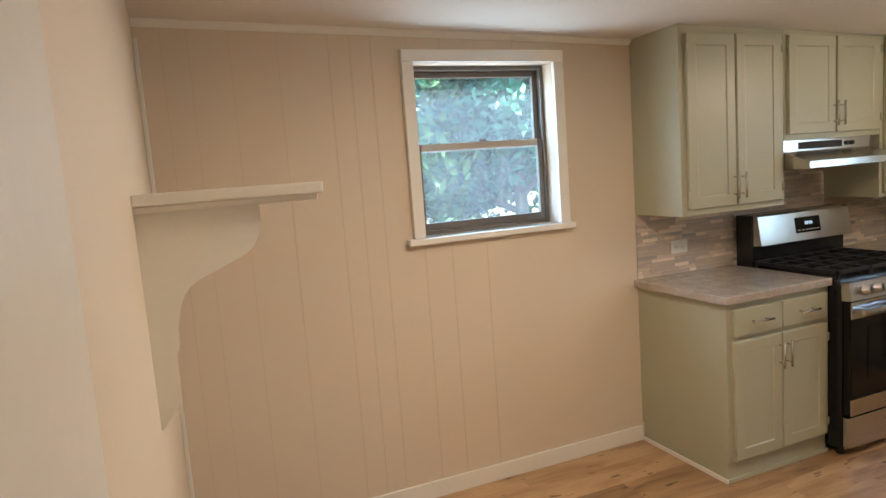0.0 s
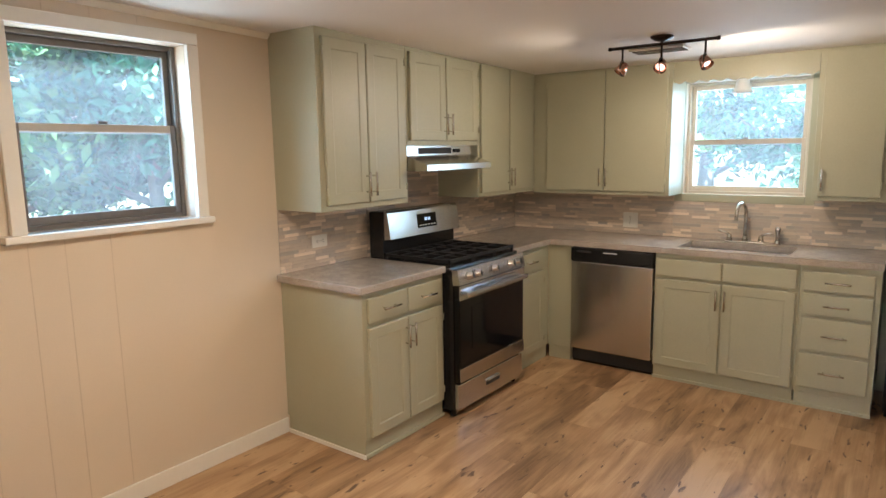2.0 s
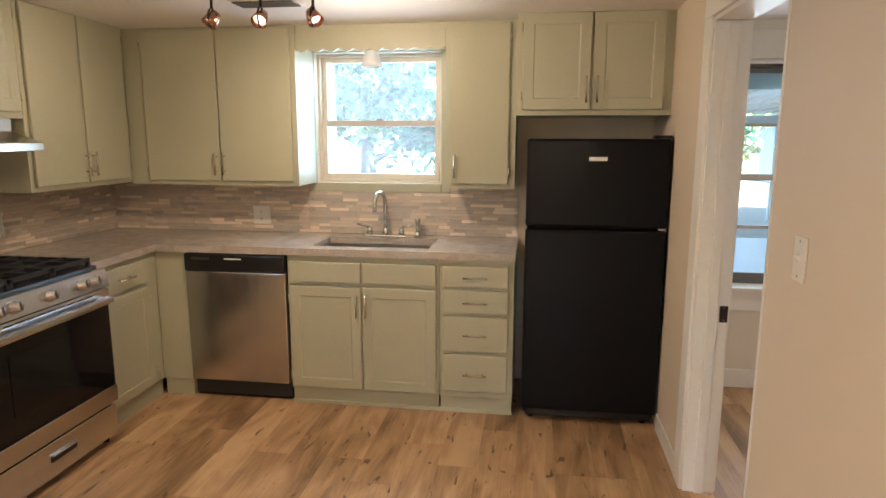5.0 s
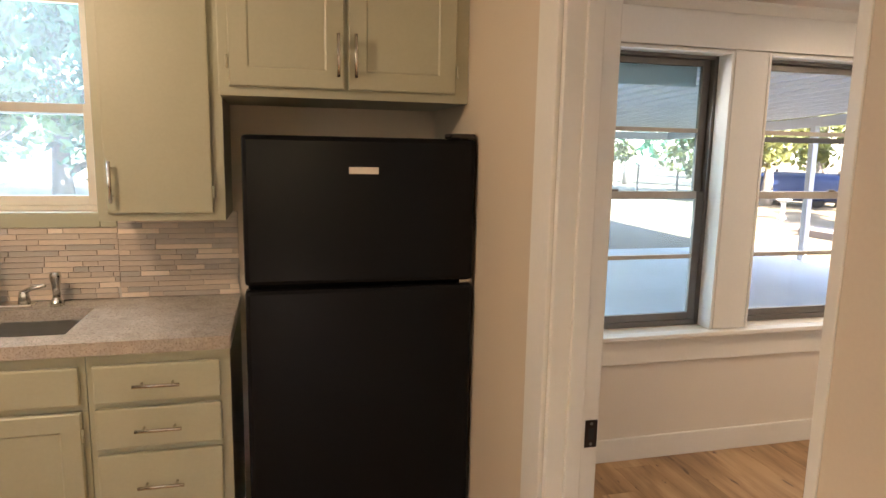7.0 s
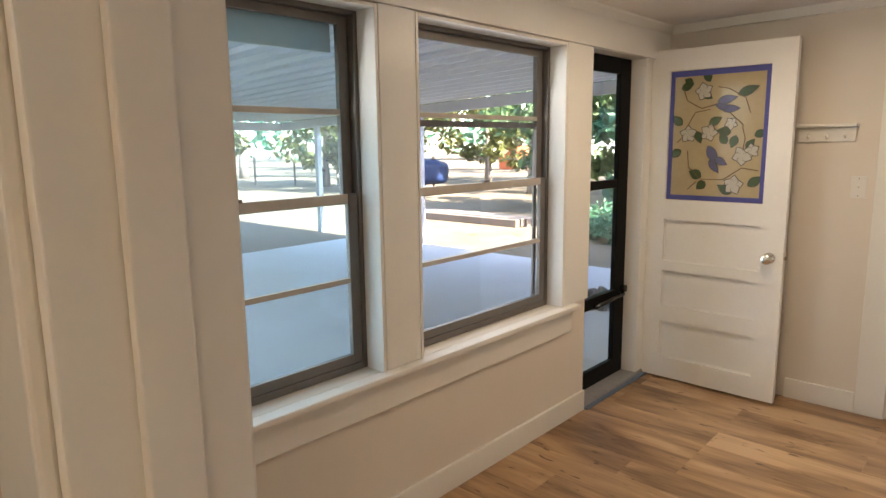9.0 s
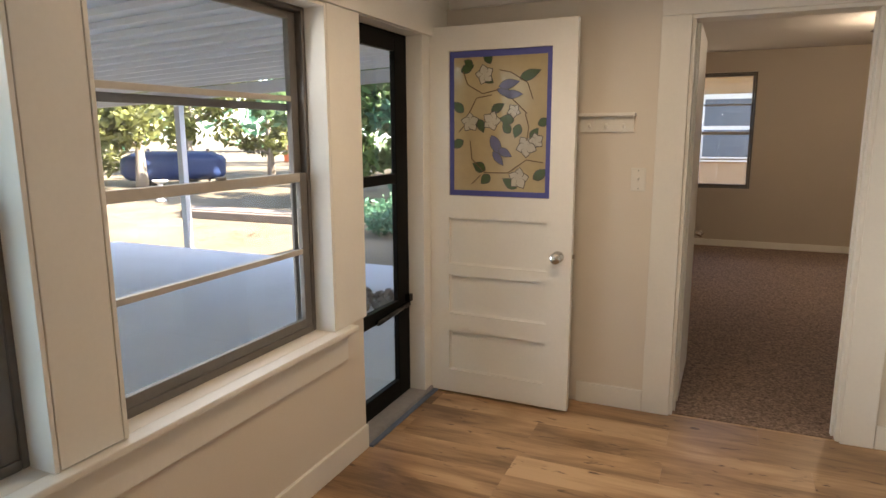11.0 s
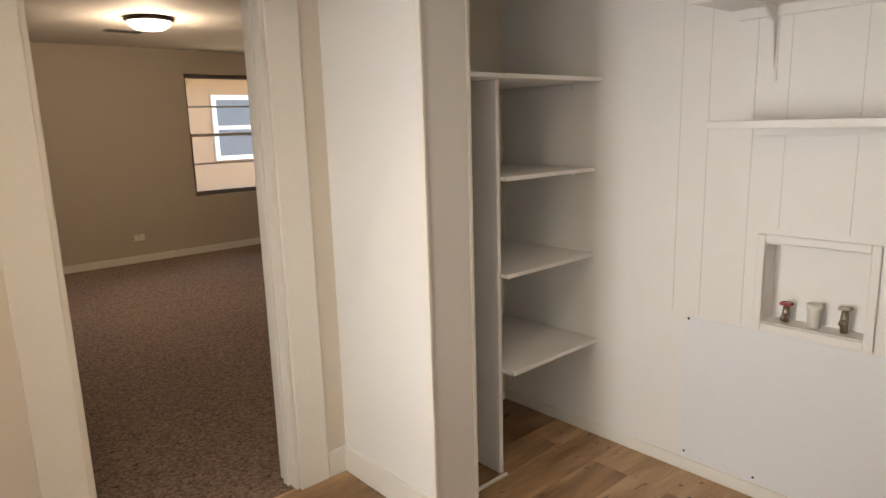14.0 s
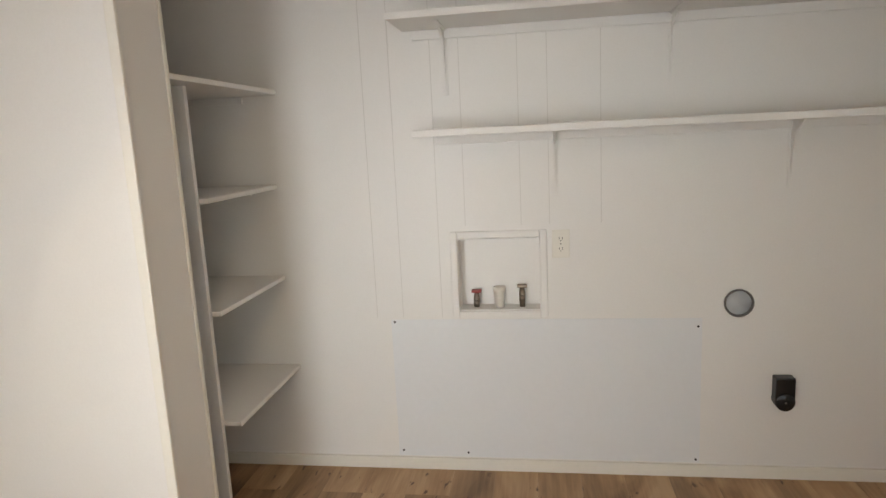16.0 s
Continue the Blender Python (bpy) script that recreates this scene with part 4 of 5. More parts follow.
# ---- wall shelf on the west wall ----
ws = thing("wall_shelf", pose(XW, 1.75, 0), "cream painted wooden shelf on curved brackets", "shelf")
part("board", box(0.0, 0.40, 0, 0.62, 1.548, 1.574, 0.004), TRIM, ws)
part("front_lip", box(0.0, 0.388, 0.01, 0.61, 1.533, 1.548, 0.003), TRIM, ws)
key = [(0.258, 1.533), (0.258, 1.50), (0.25, 1.465), (0.226, 1.43), (0.164, 1.40), (0.103, 1.372), (0.075, 1.337), (0.06, 1.279), (0.05, 1.21), (0.049, 1.14), (0.04, 1.10), (0.008, 1.062)]
curve = [(0.0, 1.533)]
for k in range(1, len(key) - 2):
    p0, p1, p2, p3 = (Vector(key[k + d]) for d in (-1, 0, 1, 2))
    for q in range(4):
        u = q / 4
        v = 0.5 * (2 * p1 + (p2 - p0) * u + (2 * p0 - 5 * p1 + 4 * p2 - p3) * u * u + (3 * p1 - p0 - 3 * p2 + p3) * u ** 3)
        curve.append((v.x, v.y))
curve = curve[:1] + [key[0]] + curve[1:] + [key[-1], (0.0, 1.055)]
for y in (0.03, 0.55):
    part("bracket", prism(curve, y, y + 0.02), TRIM, ws)

# ---- board grooves on the north wall: thin strips with groove shade in their colour ----
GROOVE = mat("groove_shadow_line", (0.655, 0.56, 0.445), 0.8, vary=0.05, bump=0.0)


def grooves(name, axis, plane, places, z0, z1, inward, material):
    g = new(name)
    tagged(g, "fine vertical groove lines on the painted wall boards, groove shade in their colour", "trim", "", "structure")
    for u in places:
        b = box(plane, plane + inward * 0.0015, u - 0.0014, u + 0.0014, z0, z1) if axis == "x" else box(u - 0.0014, u + 0.0014, plane, plane + inward * 0.0015, z0, z1)
        part("groove", b, material, g)
    return g


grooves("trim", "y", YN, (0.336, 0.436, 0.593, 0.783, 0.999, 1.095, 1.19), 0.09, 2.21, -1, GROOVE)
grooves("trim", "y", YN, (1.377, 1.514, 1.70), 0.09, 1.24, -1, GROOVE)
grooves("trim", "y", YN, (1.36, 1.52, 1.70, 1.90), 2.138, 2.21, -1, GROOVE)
# laundry wall strips: a darker white carries the shade of the grooves
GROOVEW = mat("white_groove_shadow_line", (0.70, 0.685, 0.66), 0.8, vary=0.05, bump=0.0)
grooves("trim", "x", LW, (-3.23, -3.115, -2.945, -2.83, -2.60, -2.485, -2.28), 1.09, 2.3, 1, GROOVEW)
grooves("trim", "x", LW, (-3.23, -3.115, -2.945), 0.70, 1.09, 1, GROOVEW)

# strike plate on the jamb
stp = thing("strike_plate", pose(D1[1] - 0.018, -0.484, 0.806), "dark bronze strike plate on the door jamb", "strike plate")
part("plate", box(-0.003, 0, -0.016, 0.016, -0.035, 0.035, 0.001), BRONZE, stp)
part("latch_hole", box(-0.0036, -0.0028, -0.007, 0.007, -0.014, 0.014), DARK, stp)
for z in (-0.026, 0.026):
    part("screw", rod((-0.004, 0, z), (-0.002, 0, z), 0.004, 10), ALUM, stp)

# ---- open outside door ----
HX, HY, FX, FY = 5.232, -4.045, 4.447, -4.03
ang = math.degrees(math.atan2(FY - HY, FX - HX))
door = thing("panel_door", pose(HX, HY, 0, 0, 0, ang), "white panelled door standing open, with a decorated glass pane", "door")
W = math.hypot(FX - HX, FY - HY)
ZT = 2.0
leaf = bmesh.new()
cuts = [(0.015, 0.145), (0.145, 0.375), (0.375, 0.475), (0.475, 0.695), (0.695, 0.755), (0.755, 1.01), (1.01, 1.13), (1.13, 1.876), (1.876, ZT)]
# stiles and rails, faces at y = -0.04 and 0
for za, zb in cuts[::2]:
    block(leaf, 0.11, W - 0.122, -0.04, 0, za, zb)
block(leaf, 0, 0.11, -0.04, 0, 0.015, ZT)
block(leaf, W - 0.122, W, -0.04, 0, 0.015, ZT)
part("frame", leaf, TRIM, door)
for za, zb in (cuts[1], cuts[3], cuts[5]):
    part("panel", box(0.11, W - 0.122, -0.020, -0.012, za, zb, 0.0), TRIM, door)
    for edge in ((0.11, W - 0.122, za, za + 0.006), (0.11, W - 0.122, zb - 0.008, zb), (0.11, 0.118, za, zb), (W - 0.13, W - 0.122, za, zb)):
        part("bead", box(edge[0], edge[1], -0.027, -0.0202, edge[2], edge[3], 0.001), TRIM, door)
AMBER = mat("tan_translucent_film", (0.45, 0.365, 0.215), 0.08, vary=0.08, scale=5, grain=30, bump=0.02)
film = part("glass", box(0.11, W - 0.122, -0.026, -0.018, 1.13, 1.876), AMBER, door, "glass pane covered with tan decorative film")
TAPE = mat("blue_masking_tape", (0.075, 0.085, 0.30), 0.6, vary=0.15, bump=0.1)
gx0, gx1 = 0.112, W - 0.124
for a, b, c, d in ((gx0, gx1, 1.842, 1.874), (gx0, gx1, 1.132, 1.160), (gx0, gx0 + 0.024, 1.160, 1.842), (gx1 - 0.024, gx1, 1.160, 1.842)):
    part("tape_strip", box(a, b, -0.0285, -0.0265, c, d), TAPE, film, "blue masking tape")
LEAFG = mat("green_film_leaf", (0.065, 0.105, 0.045), 0.2, vary=0.2, bump=0.0)
PETAL = mat("pale_film_petal", (0.50, 0.47, 0.38), 0.2, vary=0.1, bump=0.0)
VIOLET = mat("violet_film_shape", (0.12, 0.12, 0.215), 0.2, vary=0.15, bump=0.0)
OUTLINE = mat("dark_film_outline", (0.045, 0.04, 0.03), 0.3, vary=0.1, bump=0.0)
TWIG = mat("brown_film_line", (0.16, 0.10, 0.04), 0.4, vary=0.1, bump=0.0)


def blade(cx, cz, length, width, turn, y, tip=0.0, n=10):
    """A flat leaf or petal shape on the film."""
    bm = bmesh.new()
    pts = []
    for k in range(n + 1):
        s = k / n
        pts.append((s * length, width * math.sin(math.pi * s ** 0.8) * (1 - tip * s)))
    outline = pts + [(x, -z) for x, z in reversed(pts[1:-1])]
    c, s = math.cos(turn), math.sin(turn)
    front = [bm.verts.new((cx + x * c - z * s, y, cz + x * s + z * c)) for x, z in outline]
    f = bm.faces.new(front)
    r = bmesh.ops.extrude_face_region(bm, geom=[f])
    bmesh.ops.translate(bm, verts=[v for v in r["geom"] if isinstance(v, bmesh.types.BMVert)], vec=(0, 0.0006, 0))
    return bm


# local x of the film grows towards the free edge; u, v are shares of the pane
def fu(u):
    return gx0 + 0.026 + u * (gx1 - gx0 - 0.052)


def fv(v):
    return 1.16 + (1 - v) * 0.682


rng = random.Random(4)
for line in (((0.10, 0.10), (0.15, 0.2), (0.32, 0.27), (0.5, 0.24), (0.62, 0.3), (0.8, 0.42)), ((0.16, 0.42), (0.25, 0.30), (0.42, 0.28)), ((0.18, 0.62), (0.2, 0.76), (0.35, 0.86), (0.6, 0.86), (0.8, 0.76), (0.98, 0.78)),
             ((0.5, 0.1), (0.62, 0.12), (0.8, 0.2), (0.86, 0.32)), ((0.78, 0.42), (0.82, 0.52), (0.8, 0.62)), ((0.3, 0.88), (0.2, 0.95)), ((0.12, 0.5), (0.05, 0.55))):
    pts = [(fu(u), -0.0268, fv(v)) for u, v in line]
    fine = []
    for a, b in zip(pts, pts[1:]):
        fine += [tuple(a[i] + (b[i] - a[i]) * k / 4 for i in range(3)) for k in range(4)]
    part("twig", tube(fine + [pts[-1]], 0.0028, 6), TWIG, film)
for u, v, ln, wd, tn in ((0.08, 0.10, 0.06, 0.016, 0.4), (0.4, 0.05, 0.06, 0.016, 2.0), (0.33, 0.14, 0.05, 0.015, -0.6), (0.72, 0.17, 0.09, 0.018, 0.35), (0.1, 0.40, 0.06, 0.017, 2.4), (0.28, 0.46, 0.055, 0.016, -1.2), (0.42, 0.40, 0.06, 0.016, 0.5),
                        (0.66, 0.47, 0.06, 0.018, 3.0), (0.72, 0.5, 0.055, 0.017, -1.9), (0.92, 0.5, 0.05, 0.015, 0.4), (0.1, 0.62, 0.06, 0.017, 3.6), (0.35, 0.84, 0.06, 0.02, 2.7), (0.4, 0.88, 0.05, 0.018, 3.9), (0.88, 0.9, 0.07, 0.018, 0.6), (0.7, 0.97, 0.07, 0.018, 2.6),
                        (0.62, 0.56, 0.05, 0.016, 2.2), (0.84, 0.6, 0.05, 0.014, 0.9), (0.2, 0.06, 0.04, 0.014, 2.6)):
    part("film_outline", blade(fu(u) - 0.004 * math.cos(tn), fv(v) - 0.004 * math.sin(tn), ln * 1.25 + 0.008, wd * 1.3 + 0.0035, tn, -0.0272), OUTLINE, film)
    part("film_leaf", blade(fu(u), fv(v), ln * 1.25, wd * 1.3, tn, -0.0278), LEAFG, film)
for u, v, size in ((0.34, 0.13, 0.05), (0.18, 0.48, 0.05), (0.42, 0.47, 0.05), (0.8, 0.66, 0.055), (0.72, 0.9, 0.055), (0.9, 0.62, 0.04), (0.66, 0.40, 0.035)):
    for k in range(5):
        tn = 1.256 * k + u * 9
        part("film_outline", blade(fu(u), fv(v), size * 0.98 + 0.005, size * 0.42 + 0.003, tn, -0.0280 - 0.0002 * k), OUTLINE, film)
        part("film_petal", blade(fu(u), fv(v), size * 0.98, size * 0.42, tn, -0.0281 - 0.0002 * k), PETAL, film)
# plain violet shapes stand in for the bird-like figures on the film
for u, v, ln, wd, tn in ((0.5, 0.22, 0.11, 0.022, 0.2), (0.55, 0.28, 0.10, 0.02, 0.0), (0.48, 0.24, 0.10, 0.018, -0.35), (0.42, 0.58, 0.12, 0.026, -1.1), (0.5, 0.68, 0.08, 0.02, -0.5), (0.44, 0.7, 0.09, 0.018, -0.9)):
    part("film_outline", blade(fu(u) - 0.003 * math.cos(tn), fv(v) - 0.003 * math.sin(tn), ln + 0.006, wd + 0.003, tn, -0.0292 - 0.0003 * (ln * 60 % 3)), OUTLINE, film)
    part("film_figure", blade(fu(u), fv(v), ln, wd, tn, -0.0293 - 0.0003 * (ln * 60 % 3)), VIOLET, film)
rose = lathe([(0.0, 0.0), (0.03, 0.0), (0.03, 0.006), (0.012, 0.012), (0.012, 0.03), (0.026, 0.042), (0.03, 0.056), (0.024, 0.068), (0.0, 0.07)], 28, Matrix.Translation((W - 0.068, -0.04, 0.838)) @ Matrix.Rotation(radians(90), 4, "X"))
kn = part("knob", rose, NICKEL, door, "round satin nickel knob", True)
rose2 = lathe([(0.0, 0.0), (0.03, 0.0), (0.03, 0.006), (0.012, 0.012), (0.012, 0.03), (0.026, 0.042), (0.03, 0.056), (0.024, 0.066), (0.0, 0.068)], 28, Matrix.Translation((W - 0.068, 0.0, 0.838)) @ Matrix.Rotation(radians(-90), 4, "X"))
part("knob", rose2, NICKEL, door, "round satin nickel knob", True)
part("latch", box(W - 0.002, W + 0.012, -0.028, -0.012, 0.832, 0.852, 0.002), NICKEL, door)
for z in (0.25, 1.75):
    part("hinge", rod((-0.006, -0.042, z - 0.045), (-0.006, -0.042, z + 0.045), 0.006, 10), TRIM, door)

# ---- storm door ----
sd = thing("storm_door", pose(5.325, -3.27, 0), "black aluminium storm door with three glass lights", "door")
y0, y1 = -0.004, -0.645
for nm, a in (("stile", (0, 0.03, y0 - 0.07, y0, 0.03, 1.955)), ("stile", (0, 0.03, y1, y1 + 0.13, 0.03, 1.955)), ("rail", (0, 0.03, y1 + 0.13, y0 - 0.07, 1.865, 1.955)), ("rail", (0.002, 0.028, y1 + 0.13, y0 - 0.07, 1.205, 1.255)), ("rail", (-0.004, 0.03, y1 + 0.13, y0 - 0.07, 0.508, 0.578)), ("rail", (0, 0.03, y1 + 0.13, y0 - 0.07, 0.03, 0.13))):
    part(nm, box(*a, 0.004), BLACKALU, sd)
for za, zb in ((0.13, 0.508), (0.578, 1.205), (1.255, 1.865)):
    p = part("pane", box(0.013, 0.017, y1 + 0.13, y0 - 0.07, za, zb), GLASS, sd, "clear glass")
    p.visible_shadow = False
part("latch_box", box(-0.03, 0.0, y1 + 0.015, y1 + 0.055, 0.553, 0.593, 0.005), BLACK, sd)
part("closer", rod((-0.02, y1 + 0.05, 0.543), (-0.02, y0 - 0.25, 0.523), 0.014, 12), BLACK, sd, "black pneumatic closer", True)
part("closer_pin", rod((-0.02, y0 - 0.25, 0.523), (-0.012, y0 - 0.29, 0.521), 0.006, 8), STEEL, sd, "", True)
solid("door_4_jamb", box(LE - 0.001, 5.36, -4.03, -3.919, 0.03, 1.959, 0.003), TRIM, "white painted jamb of the outside door", "jamb")
solid("door_4_jamb", box(LE, 5.37, -3.918, -3.272, 1.956, 1.9595), TRIM, "white painted head jamb", "jamb")
solid("threshold", box(LE - 0.01, 5.385, D3[0] + 0.002, D3[1] - 0.002, -0.03, 0.03, 0.006), mat("weathered_threshold", (0.34, 0.33, 0.33), 0.5, vary=0.2, bump=0.1), "worn grey aluminium threshold", "threshold")
solid("threshold", box(LE - 0.035, LE - 0.011, D3[0], D3[1], 0.0, 0.012, 0.003), mat("blue_threshold_strip", (0.12, 0.17, 0.25), 0.5, vary=0.2, bump=0.05), "blue-grey strip along the threshold", "threshold")

# ---- hook rail ----
hr = thing("hook_rail", pose(0, LS, 0), "white wooden peg rail with a small top ledge", "coat rack")
part("back_board", box(4.196, 4.464, 0.0, 0.016, 1.462, 1.54, 0.003), TRIM, hr)
part("ledge", box(4.189, 4.471, 0.0, 0.055, 1.54, 1.556, 0.004), TRIM, hr)
for x in (4.244, 4.329, 4.414):
    part("peg", tube([(x, 0.014, 1.49), (x, 0.035, 1.485), (x, 0.045, 1.50)], [0.006, 0.006, 0.008], 10), TRIM, hr, "", True)

# ---- shelf alcove ----
sc = thing("closet_shelving", pose(0, 0, 0), "white painted built-in shelves in an alcove", "shelving")
part("divider", box(2.488, 2.508, LS + 0.013, -3.664, 0.012, 1.664, 0.003), WHITE_W, sc)
part("foot_trim", box(2.480, 2.742, -3.66, -3.646, 0.0, 0.012, 0.003), TRIM, sc)
part("top_shelf", box(LW + 0.002, 2.743, LS + 0.004, -3.60, 1.666, 1.684, 0.003), WHITE_W, sc)
for z, front in ((0.478, -3.60), (0.887, -3.632), (1.283, -3.632)):
    part("shelf", box(LW + 0.002, 2.486, LS + 0.004, front, z - 0.009, z + 0.009, 0.003), WHITE_W, sc)
for z in (0.455, 0.864, 1.260, 1.647):
    part("cleat", box(LW + 0.001, LW + 0.014, LS + 0.02, -3.75, z - 0.012, z + 0.011, 0.002), WHITE_W, sc)
solid("trim", box(2.728, 2.744, -3.593, -3.576, 0.0, LC, 0.003), TRIM, "narrow white corner trim of the alcove", "trim")
solid("trim", box(2.946, 2.96, -3.597, -3.567, 0.0, 2.2, 0.004), TRIM, "narrow white corner bead of the stub wall", "trim")

# ---- washer wall ----
for name, z, y0, y1, brackets in (("wall_shelf", 1.472, -2.975, -0.52, (-2.463, -1.577)), ("wall_shelf", 1.885, -3.052, -0.52, (-2.886, -2.018))):
    sh = thing(name, pose(LW, 0, z), "long white painted shelf on thin metal brackets", "shelf")
    part("board", box(0.002, 0.30, y0, y1, -0.008, 0.012, 0.004), WHITE_W, sh)
    part("front_lip", box(0.30, 0.312, y0, y1, -0.012, 0.014, 0.003), WHITE_W, sh)
    part("back_cleat", box(0.0, 0.016, y0 + 0.04, y1, -0.045, -0.008, 0.003), WHITE_W, sh)
    for y in brackets:
        b = part("bracket", box(0.0, 0.005, y - 0.012, y + 0.012, -0.265, -0.01, 0.001), WHITE_W, sh)
        part("bracket_arm", box(0.0, 0.24, y - 0.012, y + 0.012, -0.014, -0.009, 0.001), WHITE_W, b)
        part("bracket_brace", prism([(0.004, -0.25), (0.04, -0.06), (0.12, -0.014), (0.004, -0.014)], y - 0.004, y + 0.004), WHITE_W, b)
bx = thing("washer_box", pose(LW, 0, 0), "recessed white washer supply box with two valves", "supply box")
y0, y1, z0, z1 = -2.898, -2.498, 0.697, 1.068
for a in ((0.0, 0.014, y0, y0 + 0.03, z0, z1), (0.0, 0.014, y1 - 0.03, y1, z0, z1), (0.0, 0.014, y0 + 0.03, y1 - 0.03, z0, z0 + 0.03), (0.0, 0.014, y0 + 0.03, y1 - 0.03, z1 - 0.03, z1)):
    part("trim_board", box(*a, 0.005), WHITE_W, bx)
bm = bmesh.new()
iy0, iy1, iz0, iz1 = y0 + 0.028, y1 - 0.029, z0 + 0.030, z1 - 0.033
block(bm, -0.098, -0.09, iy0, iy1, iz0, iz1)
part("back", bm, WHITE_W, bx)
for a in ((-0.09, 0, iy0, iy0 + 0.004, iz0, iz1), (-0.09, 0, iy1 - 0.004, iy1, iz0, iz1), (-0.09, 0, iy0 + 0.004, iy1 - 0.004, iz0, iz0 + 0.004), (-0.09, 0, iy0 + 0.004, iy1 - 0.004, iz1 - 0.004, iz1)):
    part("lining", box(*a), WHITE_W, bx)
BRASS = mat("aged_brass_valve", (0.30, 0.25, 0.20), 0.4, 0.9, vary=0.2, bump=0.05)
REDH = mat("red_valve_handle", (0.30, 0.03, 0.025), 0.5, vary=0.2, bump=0.05)
for y, hz, hcol in ((-2.80, 0.815, REDH), (-2.605, 0.835, BRASS)):
    v = part("valve", tube([(-0.05, y, iz0), (-0.05, y, hz - 0.05), (-0.05, y, hz - 0.02)], [0.012, 0.014, 0.01], 12), BRASS, bx, "small brass valve", True)
    part("valve_outlet", rod((-0.05, y, hz - 0.06), (-0.02, y, hz - 0.065), 0.012, 12), BRASS, v, "", True)
    part("valve_handle", box(-0.066, -0.034, y - 0.021, y + 0.021, hz - 0.02, hz - 0.008, 0.004), hcol, v, "red valve handle" if hcol is REDH else "brass valve handle")
part("drain_pipe", lathe([(0.021, iz0), (0.021, iz0 + 0.066), (0.026, iz0 + 0.07), (0.026, iz0 + 0.092), (0.02, iz0 + 0.092), (0.018, iz0 + 0.03)], 24, Matrix.Translation((-0.05, -2.703, 0))), PLASTIC_W, bx, "white plastic drain pipe", True)
lp = thing("wall_panel", pose(LW, 0, 0), "smooth white repair panel screwed to the lower wall", "panel")
part("sheet", box(0.0, 0.003, -3.17, -1.885, 0.06, 0.69, 0.001), mat("smooth_white_panel", (0.78, 0.80, 0.82), 0.35, vary=0.02, scale=1.5, bump=0.02), lp)
for y, z in ((-3.155, 0.68), (-1.9, 0.655), (-3.15, 0.085), (-2.858, 0.08), (-1.9, 0.075)):
    part("screw", rod((0.0025, y, z), (0.0045, y, z), 0.005, 10), DARK, lp)
dv = thing("dryer_vent", pose(LW, -1.749, 0.752), "round white plastic dryer vent collar", "vent")
ry = Matrix.Rotation(radians(90), 4, "Y")
part("collar", lathe([(0.056, 0.0), (0.057, 0.012), (0.054, 0.013), (0.05, 0.011), (0.048, 0.0)], 36, ry), mat("dark_vent_collar", (0.16, 0.155, 0.15), 0.4, bump=0.0), dv, "", True)
part("flap", lathe([(0.0, 0.001), (0.05, 0.001), (0.05, 0.003), (0.0, 0.0035)], 32, ry), mat("grey_vent_flap", (0.46, 0.49, 0.52), 0.4, vary=0.08, bump=0.02), dv, "", True)
do = thing("dryer_outlet", pose(LW, -1.575, 0.388), "black surface-mounted dryer outlet", "outlet")
part("box", box(0.0, 0.05, -0.037, 0.037, -0.03, 0.065, 0.006), BLACK, do)
part("socket", lathe([(0.0, 0.0), (0.037, 0.0), (0.037, 0.052), (0.033, 0.056), (0.0, 0.056)], 28, Matrix.Translation((0, 0, -0.035)) @ ry), BLACK, do, "", True)
part("screw", rod((0.055, 0, -0.035), (0.058, 0, -0.035), 0.004, 8), ALUM, do)

# laundry ceiling lamp
ll = thing("ceiling_light", pose(4.3, -2.95, 2.17), "square frosted ceiling light of the laundry", "lamp")
part("pan", box(-0.16, 0.16, -0.16, 0.16, -0.02, 0.004, 0.004), TRIM, ll)
part("diffuser", box(-0.15, 0.15, -0.15, 0.15, -0.06, -0.02, 0.012), DIFFUSER, ll, "lit frosted diffuser")

# ---- bedroom ----
bl = thing("ceiling_light", pose(2.4, -7.75, BC), "round flush ceiling light with bronze rim, lit", "lamp")
part("rim", lathe([(0.0, 0.0), (0.19, 0.0), (0.20, -0.02), (0.185, -0.035), (0.0, -0.035)], 36), BRONZE, bl, "bronze rim", True)
part("bowl", lathe([(0.175, -0.035), (0.165, -0.06), (0.11, -0.095), (0.0, -0.11)], 36), DIFFUSER, bl, "lit frosted glass bowl", True)
bv = thing("ceiling_vent", pose(2.36, -8.6, BC), "dark slotted ceiling register", "vent")
part("frame", box(-0.17, 0.17, -0.07, 0.07, -0.008, 0, 0.003), ALUM, bv)
for k in range(5):
    part("slat", box(-0.15, 0.15, -0.055 + k * 0.026, -0.043 + k * 0.026, -0.012, -0.006), DARK, bv)
bd = thing("bedroom_door", pose(D2[1] - 0.034, BN - 0.014, 0, 0, 0, -90.5), "white painted bedroom door standing open against the wall", "door")
part("leaf", box(0, 0.72, -0.001, 0.030, 0.02, 1.99, 0.003), TRIM, bd)
part("knob", lathe([(0.0, 0.0), (0.026, 0.0), (0.012, 0.012), (0.024, 0.04), (0.0, 0.055)], 20, Matrix.Translation((0.66, 0, 0.85)) @ Matrix.Rotation(radians(90), 4, "X")), NICKEL, bd, "", True)
st2 = thing("strike_plate", pose(D2[0] + 0.018, -4.26, 0.80), "small dark strike plate on the bedroom jamb", "strike plate")
part("plate", box(0.0, 0.003, -0.014, 0.014, -0.035, 0.035, 0.001), BRONZE, st2)


